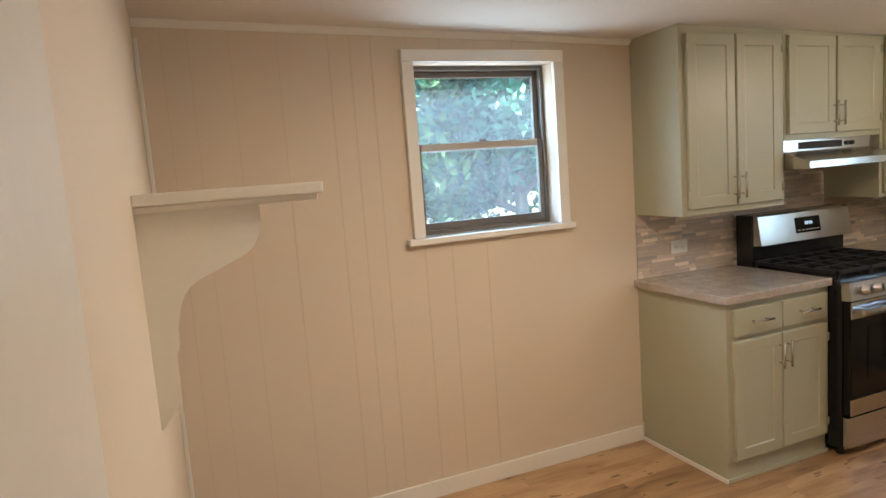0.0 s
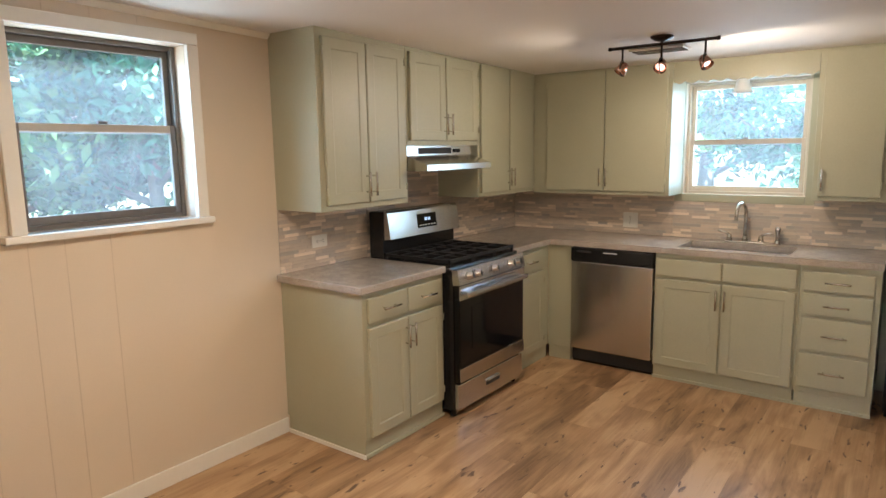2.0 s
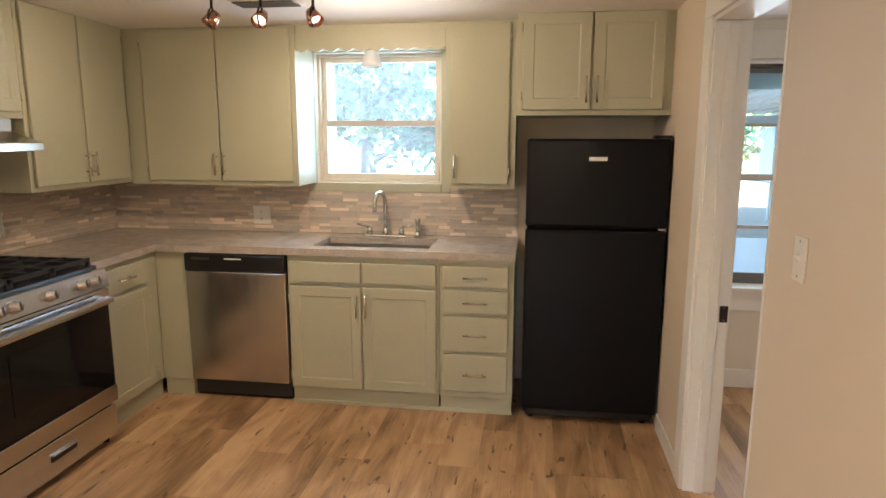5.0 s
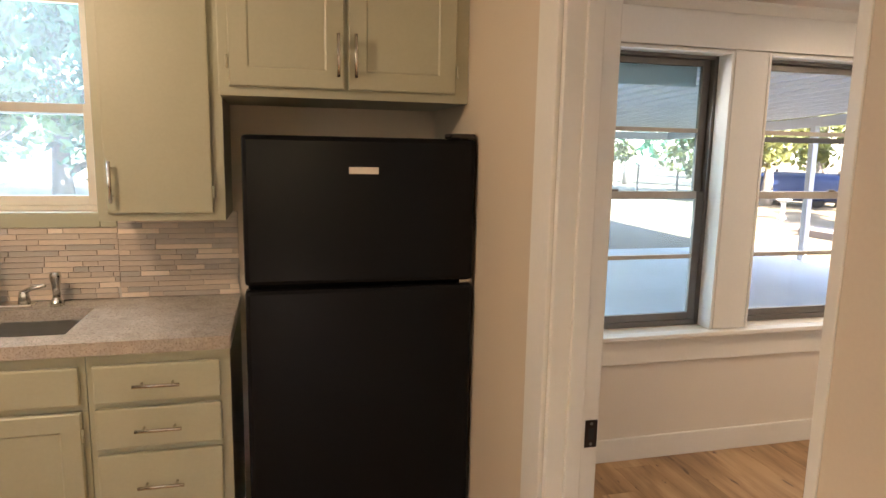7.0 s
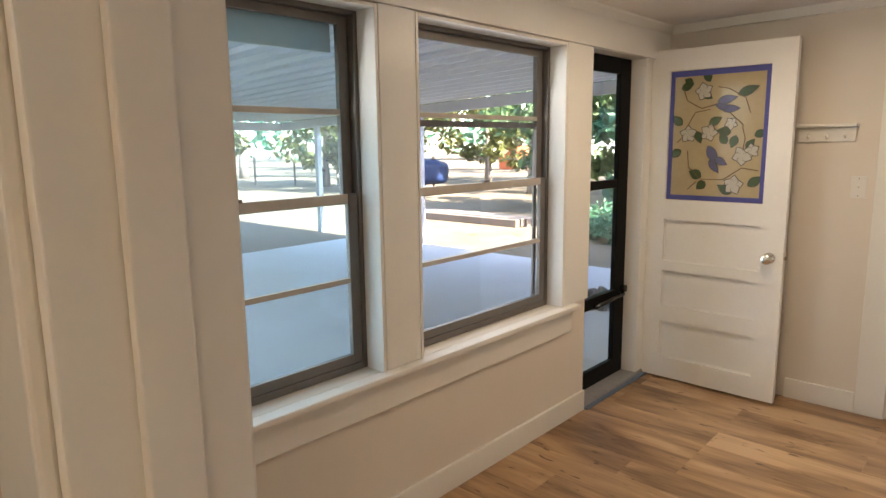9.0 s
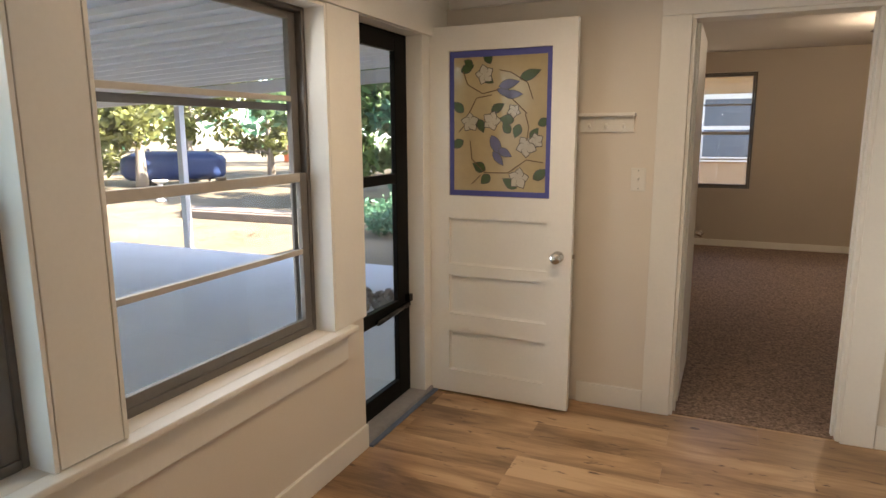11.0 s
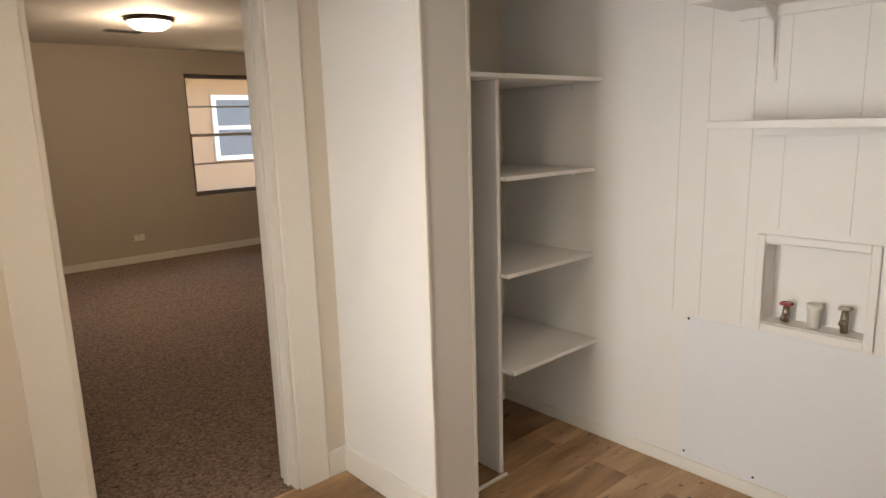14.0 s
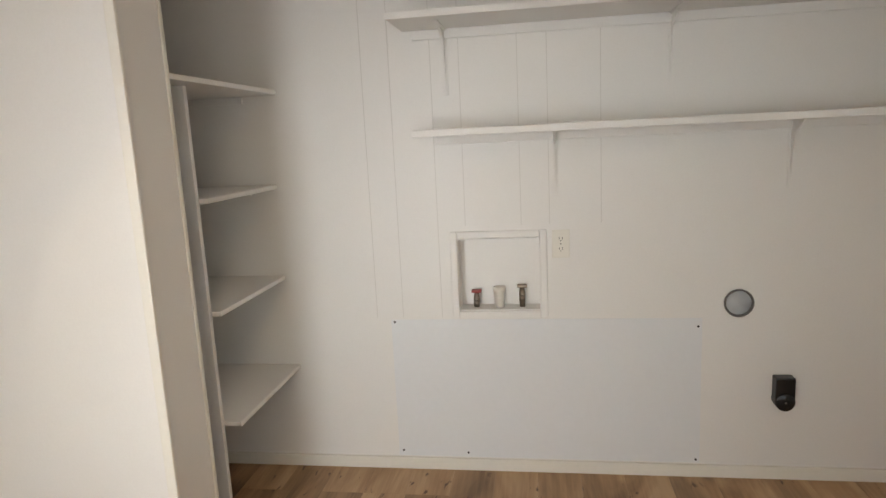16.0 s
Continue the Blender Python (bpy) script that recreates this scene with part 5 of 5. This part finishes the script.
# ---- outside ----
LAWN = mat("dry_lawn", (0.19, 0.15, 0.10), 0.95, vary=0.5, scale=0.9, grain=14, bump=0.8, spec=0.1)
BARK = mat("grey_bark", (0.24, 0.20, 0.165), 0.9, vary=0.35, scale=6, grain=40, bump=0.9, stretch=(1, 1, 0.3))
PALEBARK = mat("pale_sunlit_bark", (0.27, 0.25, 0.22), 0.9, vary=0.2, scale=6, grain=40, bump=0.7, stretch=(1, 1, 0.3))
POST = mat("pale_grey_painted_metal", (0.55, 0.57, 0.60), 0.45, vary=0.08, bump=0.05)
PAN = mat("white_metal_roof_pan", (0.74, 0.76, 0.79), 0.45, vary=0.06, scale=2, bump=0.03)
WOOD = mat("weathered_wood", (0.20, 0.16, 0.13), 0.85, vary=0.3, scale=4, grain=50, bump=0.4)


def leaf_material(name, colour):
    m = bpy.data.materials.new(name)
    m.use_nodes = True
    n, l = m.node_tree.nodes, m.node_tree.links
    b = n["Principled BSDF"]
    geo, ramp = n.new("ShaderNodeNewGeometry"), n.new("ShaderNodeValToRGB")
    e = ramp.color_ramp.elements
    e[0].color = (*[c * 0.45 for c in colour], 1)
    e[1].color = (*[min(1, c * 1.7) for c in colour], 1)
    l.new(geo.outputs["Random Per Island"], ramp.inputs[0])
    l.new(ramp.outputs[0], b.inputs["Base Color"])
    b.inputs["Roughness"].default_value = 0.5
    tr, mx = n.new("ShaderNodeBsdfTranslucent"), n.new("ShaderNodeMixShader")
    l.new(ramp.outputs[0], tr.inputs[0])
    mx.inputs[0].default_value = 0.45
    l.new(b.outputs[0], mx.inputs[1])
    l.new(tr.outputs[0], mx.inputs[2])
    l.new(mx.outputs[0], n["Material Output"].inputs[0])
    return m


LEAF = leaf_material("green_leaves", (0.12, 0.20, 0.08))
LEAF2 = leaf_material("bluish_green_leaves", (0.085, 0.21, 0.12))
LEAFY = leaf_material("yellowing_leaves", (0.15, 0.16, 0.05))


def leaf_mesh(name, clumps, per, size, material, seed):
    """Small folded leaves scattered round clump centres (x, y, z, radius)."""
    r = np.random.default_rng(seed)
    verts, faces = [], []
    for cx, cy, cz, rad in clumps:
        d = r.normal(size=(per, 3))
        d /= np.linalg.norm(d, axis=1)[:, None]
        p = np.array([cx, cy, cz]) + d * rad * r.random((per, 1)) ** 0.45 * np.array([1, 1, 0.75])
        a = r.normal(size=(per, 3))
        a /= np.linalg.norm(a, axis=1)[:, None]
        b = np.cross(a, r.normal(size=(per, 3)))
        b /= np.linalg.norm(b, axis=1)[:, None]
        s = size * (0.6 + 0.8 * r.random((per, 1)))
        quad = np.stack([p - a * s, p + b * s * 0.45, p + a * s, p - b * s * 0.45], 1)
        k = len(verts) * 4
        verts.append(quad.reshape(-1, 3))
        base = sum(len(v) for v in verts[:-1])
        faces.append(np.arange(per * 4).reshape(-1, 4) + base)
    me = bpy.data.meshes.new(name)
    me.from_pydata(np.concatenate(verts).tolist(), [], np.concatenate(faces).tolist())
    me.materials.append(material)
    return me


def tree(x, y, height, trunk_r, crown_r, seed, bark, leaves, label, per=260, size=0.11, low=0.35, clumps=34, ground_z=-0.12):
    r = random.Random(seed)
    t = thing("tree", pose(x, y, ground_z), label, "tree", "trees round the house")
    lean = (r.uniform(-0.2, 0.2), r.uniform(-0.2, 0.2))
    path = [(lean[0] * s * s, lean[1] * s * s, height * 0.75 * s) for s in [k / 8 for k in range(9)]]
    trunk = part("trunk", tube(path, [trunk_r * (1.25 - 0.35 * min(1, s * 4) - 0.55 * s) for s in [k / 8 for k in range(9)]], 12), bark, t, "", True)
    cl = []
    for k in range(8):
        s = r.uniform(low, 0.95)
        p0 = Vector((lean[0] * s * s, lean[1] * s * s, height * 0.75 * s))
        a = 2.4 * k + r.uniform(-0.4, 0.4)
        ln = crown_r * r.uniform(0.55, 0.95)
        mid = p0 + Vector((math.cos(a) * ln * 0.5, math.sin(a) * ln * 0.5, ln * 0.25))
        end = p0 + Vector((math.cos(a) * ln, math.sin(a) * ln, ln * 0.55))
        part("limb", tube([p0, mid, end], [trunk_r * 0.42, trunk_r * 0.25, trunk_r * 0.08], 8), bark, trunk, "", True)
        cl.append((*end, crown_r * r.uniform(0.22, 0.36)))
        cl.append((*mid, crown_r * r.uniform(0.16, 0.28)))
    while len(cl) < clumps:
        a, e = r.uniform(0, 6.28), r.uniform(low, 1.0)
        rr = crown_r * math.sqrt(r.random()) * (1.05 - abs(e - 0.65))
        cl.append((rr * math.cos(a), rr * math.sin(a), height * e, crown_r * r.uniform(0.16, 0.34)))
    crown = new("crown", leaf_mesh("crown", cl, per, size, leaves, seed))
    crown.parent = t
    tagged(crown, kind="stuff")
    return t


ground = solid("ground", box(-150, 150, -150, 150, -0.7, -0.125), LAWN, "dry lawn with leaf litter", "ground")
patio = solid("pavement", box(LE + 0.15, 11.8, -7.3, 0.6, -0.2, -0.06, 0.01), CONCRETE, "grey concrete patio slab", "patio")

# patio cover of ribbed pans on slim posts
RZ = lambda x: 2.33 - 0.042 * (x - 5.4)
pc = thing("patio_cover", pose(0, 0, 0), "white ribbed metal patio cover on slim posts", "patio cover")
part("sheet", tilted(LE + 0.16, 14.4, -7.6, -0.45, RZ(LE + 0.16), RZ(14.4), 0.03), PAN, pc)
for k in range(24):
    y = -7.45 + k * 0.3
    part("rib", tilted(LE + 0.16, 14.4, y, y + 0.035, RZ(LE + 0.16) - 0.045, RZ(14.4) - 0.045, 0.044), PAN, pc)
for y in (-7.55,):
    part("beam", tilted(LE + 0.16, 14.4, y, y + 0.06, RZ(LE + 0.16) - 0.20, RZ(14.4) - 0.20, 0.15), POST, pc)
part("gutter", box(14.34, 14.46, -7.6, -0.45, RZ(14.4) - 0.2, RZ(14.4) - 0.05, 0.01), POST, pc)
for x, y in ((7.9, -7.4), (10.5, -7.4), (13.1, -7.4), (14.3, -4.2), (14.3, -1.0)):
    part("post", box(x - 0.045, x + 0.045, y - 0.045, y + 0.045, -0.12, RZ(x) - 0.19, 0.008), POST, pc)

# trees and hedge foliage
GREEN = "broad leafy green tree in the yard"
for k, (x, y, h, tr_, cr, per, sz, low, lv) in enumerate((
    (0.6, 7.4, 5.5, 0.12, 2.2, 520, 0.075, 0.08, LEAF2), (2.6, 8.6, 6.5, 0.15, 2.6, 520, 0.08, 0.06, LEAF), (4.6, 7.8, 5.5, 0.12, 2.2, 520, 0.075, 0.06, LEAF2), (-1.6, 9.0, 6.0, 0.14, 2.4, 360, 0.09, 0.08, LEAF),
    (6.8, 10.5, 7.5, 0.18, 3.0, 360, 0.10, 0.1, LEAF), (3.6, 12.5, 9.0, 0.2, 3.4, 300, 0.12, 0.05, LEAF2))):
    tree(x, y, h, tr_, cr, 11 + k, BARK, lv, GREEN, per, sz, low, 40)
tree(9.3, 3.05, 8.5, 0.27, 2.6, 31, PALEBARK, LEAF, "tall tree with a pale sunlit trunk", 160, 0.10, 0.55, 34)
for k, (x, y, h, tr_, cr, low, lv) in enumerate(((15.5, 2.0, 6.5, 0.16, 2.8, 0.12, LEAF2), (14.0, 6.0, 7.0, 0.16, 2.8, 0.12, LEAF), (17.5, 4.6, 8.5, 0.2, 3.2, 0.1, LEAF2), (13.0, 9.5, 7.0, 0.18, 3.0, 0.1, LEAF), (19.5, 8.5, 9.0, 0.2, 3.2, 0.1, LEAF))):
    tree(x, y, h, tr_, cr, 41 + k, BARK, lv, GREEN, 240, 0.12, low, 34)
for k, (x, y, h, tr_, cr, low, lv) in enumerate(((20, -15, 6, 0.16, 2.4, 0.22, LEAFY), (15, -17, 5.5, 0.14, 2.2, 0.4, LEAF), (25, -22, 8, 0.2, 3.2, 0.15, LEAFY), (11.5, -13.5, 4.5, 0.12, 2.0, 0.12, LEAF), (8.6, -12.5, 4.0, 0.1, 1.9, 0.08, LEAF2), (27, -12, 8, 0.2, 3.2, 0.15, LEAFY), (23.5, -15.5, 5, 0.14, 2.4, 0.12, LEAFY), (19.5, -20.5, 5.5, 0.14, 2.4, 0.12, LEAFY), (24.0, -5.0, 5.5, 0.14, 2.6, 0.12, LEAFY), (30, -5, 9, 0.22, 3.6, 0.2, LEAF2),
                                                   (32, -17, 9, 0.22, 3.6, 0.25, LEAF), (22, -28, 9, 0.22, 3.6, 0.25, LEAF2), (14, -24, 8, 0.2, 3.2, 0.25, LEAF), (36, -26, 10, 0.22, 4.2, 0.2, LEAF), (24, 1.0, 9, 0.22, 3.4, 0.15, LEAF2), (9.8, -18.5, 6, 0.16, 2.6, 0.15, LEAF))):
    tree(x, y, h, tr_, cr, 61 + k, BARK, lv, GREEN if lv is not LEAFY else "thin tree with yellowing leaves", 130, 0.15, low, 30)
# fallen leaves and low shrubs along the slab
leaves = new("leaf_litter", leaf_mesh("leaf_litter", [(x, y, -0.115, 1.6) for x, y in ((14.5, -10), (11, -9.5), (17, -12), (8.5, -9.8), (13, -13), (19, -8), (16, -5), (20, -12))], 260, 0.05, leaf_material("brown_fallen_leaves", (0.20, 0.12, 0.06)), 5))
leaves.scale = (1, 1, 0.06)
leaves.location.z = -0.108
tagged(leaves, "scattered brown fallen leaves on the lawn", "leaves", "", "stuff")
for k, (x, y, s) in enumerate(((7.7, -9.9, 0.45), (8.4, -9.6, 0.4), (8.9, -10.3, 0.5))):
    sh = new("shrub", leaf_mesh("shrub", [(0.3 * math.cos(i), 0.3 * math.sin(i * 2.1), s * 0.6 + 0.1 * math.sin(i * 3), s * 0.6) for i in range(7)], 120, 0.05, LEAF2, 90 + k))
    sh.location = (x, y, -0.125)
    tagged(sh, "low green shrub beside the patio", "shrub", "shrubs by the patio")

# rail fence
fc2 = thing("wire_fence", pose(0, 0, -0.125), "low weathered post and wire fence", "fence")
for k in range(14):
    x = 9 + k * 2.0
    part("post", rod((x, -19.5 + 0.55 * k, 0), (x, -19.5 + 0.55 * k, 1.15), 0.045, 8), WOOD, fc2)
for z in (0.35, 0.7, 1.05):
    part("wire", rod((9, -19.5, z), (35, -19.5 + 0.55 * 13, z), 0.012, 6), ALUM, fc2)
# timber edging, stacked boards, bird bath, shed
for k in range(4):
    bd2 = solid("timber_board", box(10.6 - 0.05 * k, 13.4 + 0.04 * k, -10.3 - 0.12 * k, -10.06 - 0.12 * k, -0.125, 0.02 + 0.02 * (k % 2), 0.01), WOOD, "weathered timber board lying on the lawn", "board", "object")
bb = thing("bird_bath", pose(16.2, -12.2, -0.125), "white concrete bird bath on the lawn", "bird bath")
part("pedestal", lathe([(0.2, 0.0), (0.2, 0.06), (0.09, 0.16), (0.08, 0.6), (0.13, 0.7), (0.0, 0.7)], 20), CONCRETE, bb, "", True)
part("basin", lathe([(0.0, 0.7), (0.2, 0.72), (0.3, 0.8), (0.31, 0.83), (0.27, 0.83), (0.15, 0.76), (0.0, 0.75)], 24), CONCRETE, bb, "", True)
bb.scale = (0.62, 0.62, 0.62)
shd = thing("garden_shed", pose(25, -9.5, -0.125), "grey garden shed with a dark window", "shed")
SHW = mat("pale_grey_siding", (0.50, 0.51, 0.52), 0.7, vary=0.1, bump=0.1)
part("wall", box(-1.6, 1.6, -1.6, 1.6, 0, 2.2), SHW, shd)
part("roof", prism([(-1.85, 2.2), (1.85, 2.2), (0, 3.0)], -1.8, 1.8), WOOD, shd)
part("window", box(-1.63, -1.59, -0.9, 0.0, 1.0, 1.8), BLACKGLASS, shd)
part("door", box(-1.63, -1.59, 0.4, 1.2, 0.05, 1.95), WOOD, shd)

# covered trailer, pale covered boat, orange box, stones
TARP = mat("blue_tarpaulin", (0.012, 0.03, 0.095), 0.5, vary=0.2, scale=2, grain=12, bump=0.5)
PALE = mat("white_boat_cover", (0.75, 0.75, 0.74), 0.6, vary=0.08, scale=2, grain=12, bump=0.4)


def covered(name, m, size, material, label, category, seed):
    """A thing under a sagging sheet: a rounded, uneven hull on two wheels."""
    ob = thing(name, m, label, category)
    bm = bmesh.new()
    bmesh.ops.create_icosphere(bm, subdivisions=4, radius=1.0)
    for v in bm.verts:
        p = v.co
        q = Vector([math.copysign(abs(c) ** 0.55, c) for c in p])
        q *= 1 + 0.06 * noise.noise(p * 2.3 + Vector((seed, 0, 0)))
        v.co = Vector((q.x * size[0] / 2, q.y * size[1] / 2, max(0.0, (q.z + 0.85) / 1.75) * size[2] + 0.18))
    part("cover", bm, material, ob, "", True)
    for x in (-size[0] * 0.18, size[0] * 0.18):
        part("wheel", rod((x, -size[1] * 0.42, 0.2), (x, size[1] * 0.42, 0.2), 0.2, 16), BLACK, ob)
    return ob


covered("covered_trailer", pose(19.9, -16.2, -0.125, 0, 0, 40), (3.1, 1.5, 0.85), TARP, "low trailer under a blue tarpaulin on the lawn", "trailer", 0.8)
covered("covered_boat", pose(15.6, -21.6, -0.125, 0, 0, 20), (4.0, 1.8, 1.5), PALE, "boat under a pale cover beyond the shrubs", "boat", 5.0)
ob = thing("equipment_box", pose(26.6, -32.0, -0.125), "orange steel equipment box far across the yard", "box")
part("body", box(-0.7, 0.7, -0.6, 0.6, 0, 1.4, 0.05), mat("orange_paint", (0.55, 0.12, 0.04), 0.5), ob)
part("lid", box(-0.75, 0.75, -0.65, 0.65, 1.4, 1.5, 0.03), WOOD, ob)
r2 = random.Random(9)
stones = bmesh.new()
for k in range(90):
    a, d = r2.uniform(0, 6.28), 0.42 * math.sqrt(r2.random())
    s = r2.uniform(0.035, 0.075)
    m = Matrix.Translation((d * math.cos(a) * 1.3, d * math.sin(a) * 0.8, 0.02 + (0.42 - d) * 0.28 * r2.random())) @ Euler((r2.random() * 3, r2.random() * 3, r2.random() * 3)).to_matrix().to_4x4() @ Matrix.Diagonal((s, s * 0.8, s * 0.6, 1))
    bmesh.ops.create_icosphere(stones, subdivisions=1, radius=1.0, matrix=m)
pile = solid("stone_pile", stones, mat("grey_river_stone", (0.20, 0.19, 0.18), 0.8, vary=0.3, scale=12, bump=0.2), "low heap of grey stones on the patio slab", "stones", "stuff")
pile.location = (6.6, -5.7, -0.06)

# neighbouring house beyond the bedroom
PEACH = mat("peach_stucco", (0.42, 0.27, 0.155), 0.85, vary=0.08, scale=3, grain=60, bump=0.3)
nh = thing("neighbour_house", pose(-0.5, -15.2, -0.125), "peach painted neighbouring house with white windows", "house")
part("wall", box(-7, 9, -6, 0, 0, 3.1), PEACH, nh)
part("roof", prism([(-7, 3.0), (-3.0, 4.6), (0.9, 3.0), (0.9, 2.9), (-7, 2.9)], -7.4, 9.4, "x"), SHW, nh)
for x in (-1.25, 4.2):
    w = part("window", box(x - 0.62, x + 0.62, -0.02, 0.05, 1.0, 2.35, 0.01), TRIM, nh, "white framed window")
    part("pane", box(x - 0.52, x + 0.52, 0.045, 0.06, 1.72, 2.25), mat("grey_screen_glass", (0.16, 0.18, 0.20), 0.15, vary=0.1, bump=0.0), w)
    part("pane", box(x - 0.52, x + 0.52, 0.045, 0.06, 1.1, 1.64), bpy.data.materials["grey_screen_glass"], w)
# distant woods
woods = new("far_woods", leaf_mesh("far_woods", [(60 * math.cos(a) + 10, 60 * math.sin(a), 2.0 + 2.5 * math.sin(a * 9) ** 2, 5.5) for a in [2 * math.pi * k / 90 for k in range(90)]], 220, 0.55, LEAF2, 7))
woods.location.z = 1.0
tagged(woods, "distant belt of green woods", "woods", "", "stuff")

# ---- tile backsplash ----
def tile_material(name, source):
    m = mat(name, (0.70, 0.63, 0.57), 0.2, vary=0.16, scale=10, grain=70, bump=0.06, stretch=(1, 1, 5))
    n, l = m.node_tree.nodes, m.node_tree.links
    b = n["Principled BSDF"]
    base = b.inputs["Base Color"].links[0].from_socket
    src = n.new("ShaderNodeObjectInfo").outputs["Random"] if source == "object" else n.new("ShaderNodeNewGeometry").outputs["Random Per Island"]
    ramp = n.new("ShaderNodeValToRGB")
    ramp.color_ramp.interpolation = "CONSTANT"
    e = ramp.color_ramp.elements
    e[0].position, e[0].color = 0.0, (0.74, 0.72, 0.70, 1)
    e[1].position, e[1].color = 0.18, (0.86, 0.81, 0.75, 1)
    for p, c in ((0.42, (1.0, 0.93, 0.84, 1)), (0.62, (0.82, 0.77, 0.71, 1)), (0.8, (1.25, 1.18, 1.08, 1)), (0.93, (0.66, 0.67, 0.67, 1))):
        k = e.new(p)
        k.color = c
    mul = n.new("ShaderNodeMix")
    mul.data_type, mul.blend_type = "RGBA", "MULTIPLY"
    mul.inputs[0].default_value = 1.0
    l.new(src, ramp.inputs[0])
    l.new(base, mul.inputs[6])
    l.new(ramp.outputs[0], mul.inputs[7])
    l.new(mul.outputs[2], b.inputs["Base Color"])
    return m


TILE_ONE, TILE_MANY = tile_material("stone_strip_tile", "object"), tile_material("stone_strip_tiles", "island")
ROW, LENGTHS = 0.0195, (0.05, 0.075, 0.10, 0.125, 0.16, 0.20)
TILE_MESH = {}
for ln in LENGTHS:
    TILE_MESH[ln] = mesh_of("tile", box(-ln / 2 + 0.001, ln / 2 - 0.001, -0.006, 0, -ROW / 2 + 0.001, ROW / 2 - 0.001), TILE_ONE)


def backsplash(m, width, z0, z1, single, label, seed):
    """Rows of mixed-length strips in the local xz plane that face -y; single: whether each is an object."""
    r = random.Random(seed)
    back = tagged(new("backsplash", mesh_of("backsplash", box(0, width, -0.004, 0, z0, z1), GROUT)), label, "backsplash", "", "structure")
    back.matrix_world = m
    joined = bmesh.new()
    rows = int((z1 - z0) / ROW + 0.5)
    h = (z1 - z0) / rows
    for k in range(rows):
        x = -r.random() * 0.1
        zc = z0 + (k + 0.5) * h
        while x < width - 0.012:
            ln = r.choice(LENGTHS)
            a, b = max(x, 0.0), min(x + ln, width)
            whole = a == x and b == x + ln
            if b - a > 0.008:
                if single and whole:
                    t = new("tile", TILE_MESH[ln])
                    t.parent = back
                    t.location = ((a + b) / 2, -0.0035 - 0.001 * r.random(), zc)
                else:
                    d = 0.001 * r.random()
                    block(joined, a + 0.001, b - 0.001, -0.0095 - d, -0.0035, zc - h / 2 + 0.001, zc + h / 2 - 0.001)
            x += ln
    rest = part("tile_strips", joined, TILE_MANY, back)
    tagged(rest, kind="stuff")
    return back


STRIP = "mixed grey and tan stone strip tile backsplash"
backsplash(pose(2.60, YN, 0), 0.695, 0.915, 1.267, True, STRIP, 1)
backsplash(pose(3.295, YN, 0), 0.76, 0.915, 1.455, False, STRIP, 2)
backsplash(pose(4.055, YN, 0), XE - 4.055 - 0.01, 0.915, 1.247, False, STRIP, 3)
backsplash(pose(XE, YN - 0.01, 0, 0, 0, -90), YN - 0.01 - 1.72, 0.915, 1.234, False, STRIP, 4)
backsplash(pose(XE, 1.72, 0, 0, 0, -90), 1.72 - 0.815, 0.915, 1.178, True, STRIP, 5)
backsplash(pose(XE, 0.815, 0, 0, 0, -90), 0.815 - 0.395, 0.915, 1.234, True, STRIP, 6)

# ---- floor planks ----
PW, PL = 0.182, 1.22
PLANK_MESH = {}


def plank(x0, x1, y0, y1):
    key = (round(x1 - x0, 3), round(y1 - y0, 3))
    if key not in PLANK_MESH:
        bm = box(-key[0] / 2 + 0.0002, key[0] / 2 - 0.0002, -key[1] / 2 + 0.0002, key[1] / 2 - 0.0002, -0.006, 0, 0)
        top = [e for e in bm.edges if all(v.co.z > -0.001 for v in e.verts)]
        bmesh.ops.bevel(bm, geom=top, offset=0.0006, segments=1, affect="EDGES")
        PLANK_MESH[key] = mesh_of("plank", bm, PLANK)
    p = new("plank", PLANK_MESH[key])
    p.parent = floor
    p.location = ((x0 + x1) / 2, (y0 + y1) / 2, 0.0)


def planked(x0, x1, y0, y1, seed):
    r = random.Random(seed)
    y = y0
    while y < y1 - 0.01:
        yb = min(y + PW, y1)
        x = x0 - r.choice((0.0, 0.2, 0.4, 0.6, 0.8, 1.0))
        while x < x1 - 0.01:
            a, b = max(x, x0), min(x + PL, x1)
            if b - a > 0.02:
                plank(a, b, y, yb)
            x += PL
        y = yb


planked(XW - 0.3, XE, YS, YS + PW * 19, 3)
planked(D1[0], D1[1], LN, YS, 4)
planked(LW, LE, LS, LN, 5)
planked(D2[0], D2[1], -4.215, LS, 6)
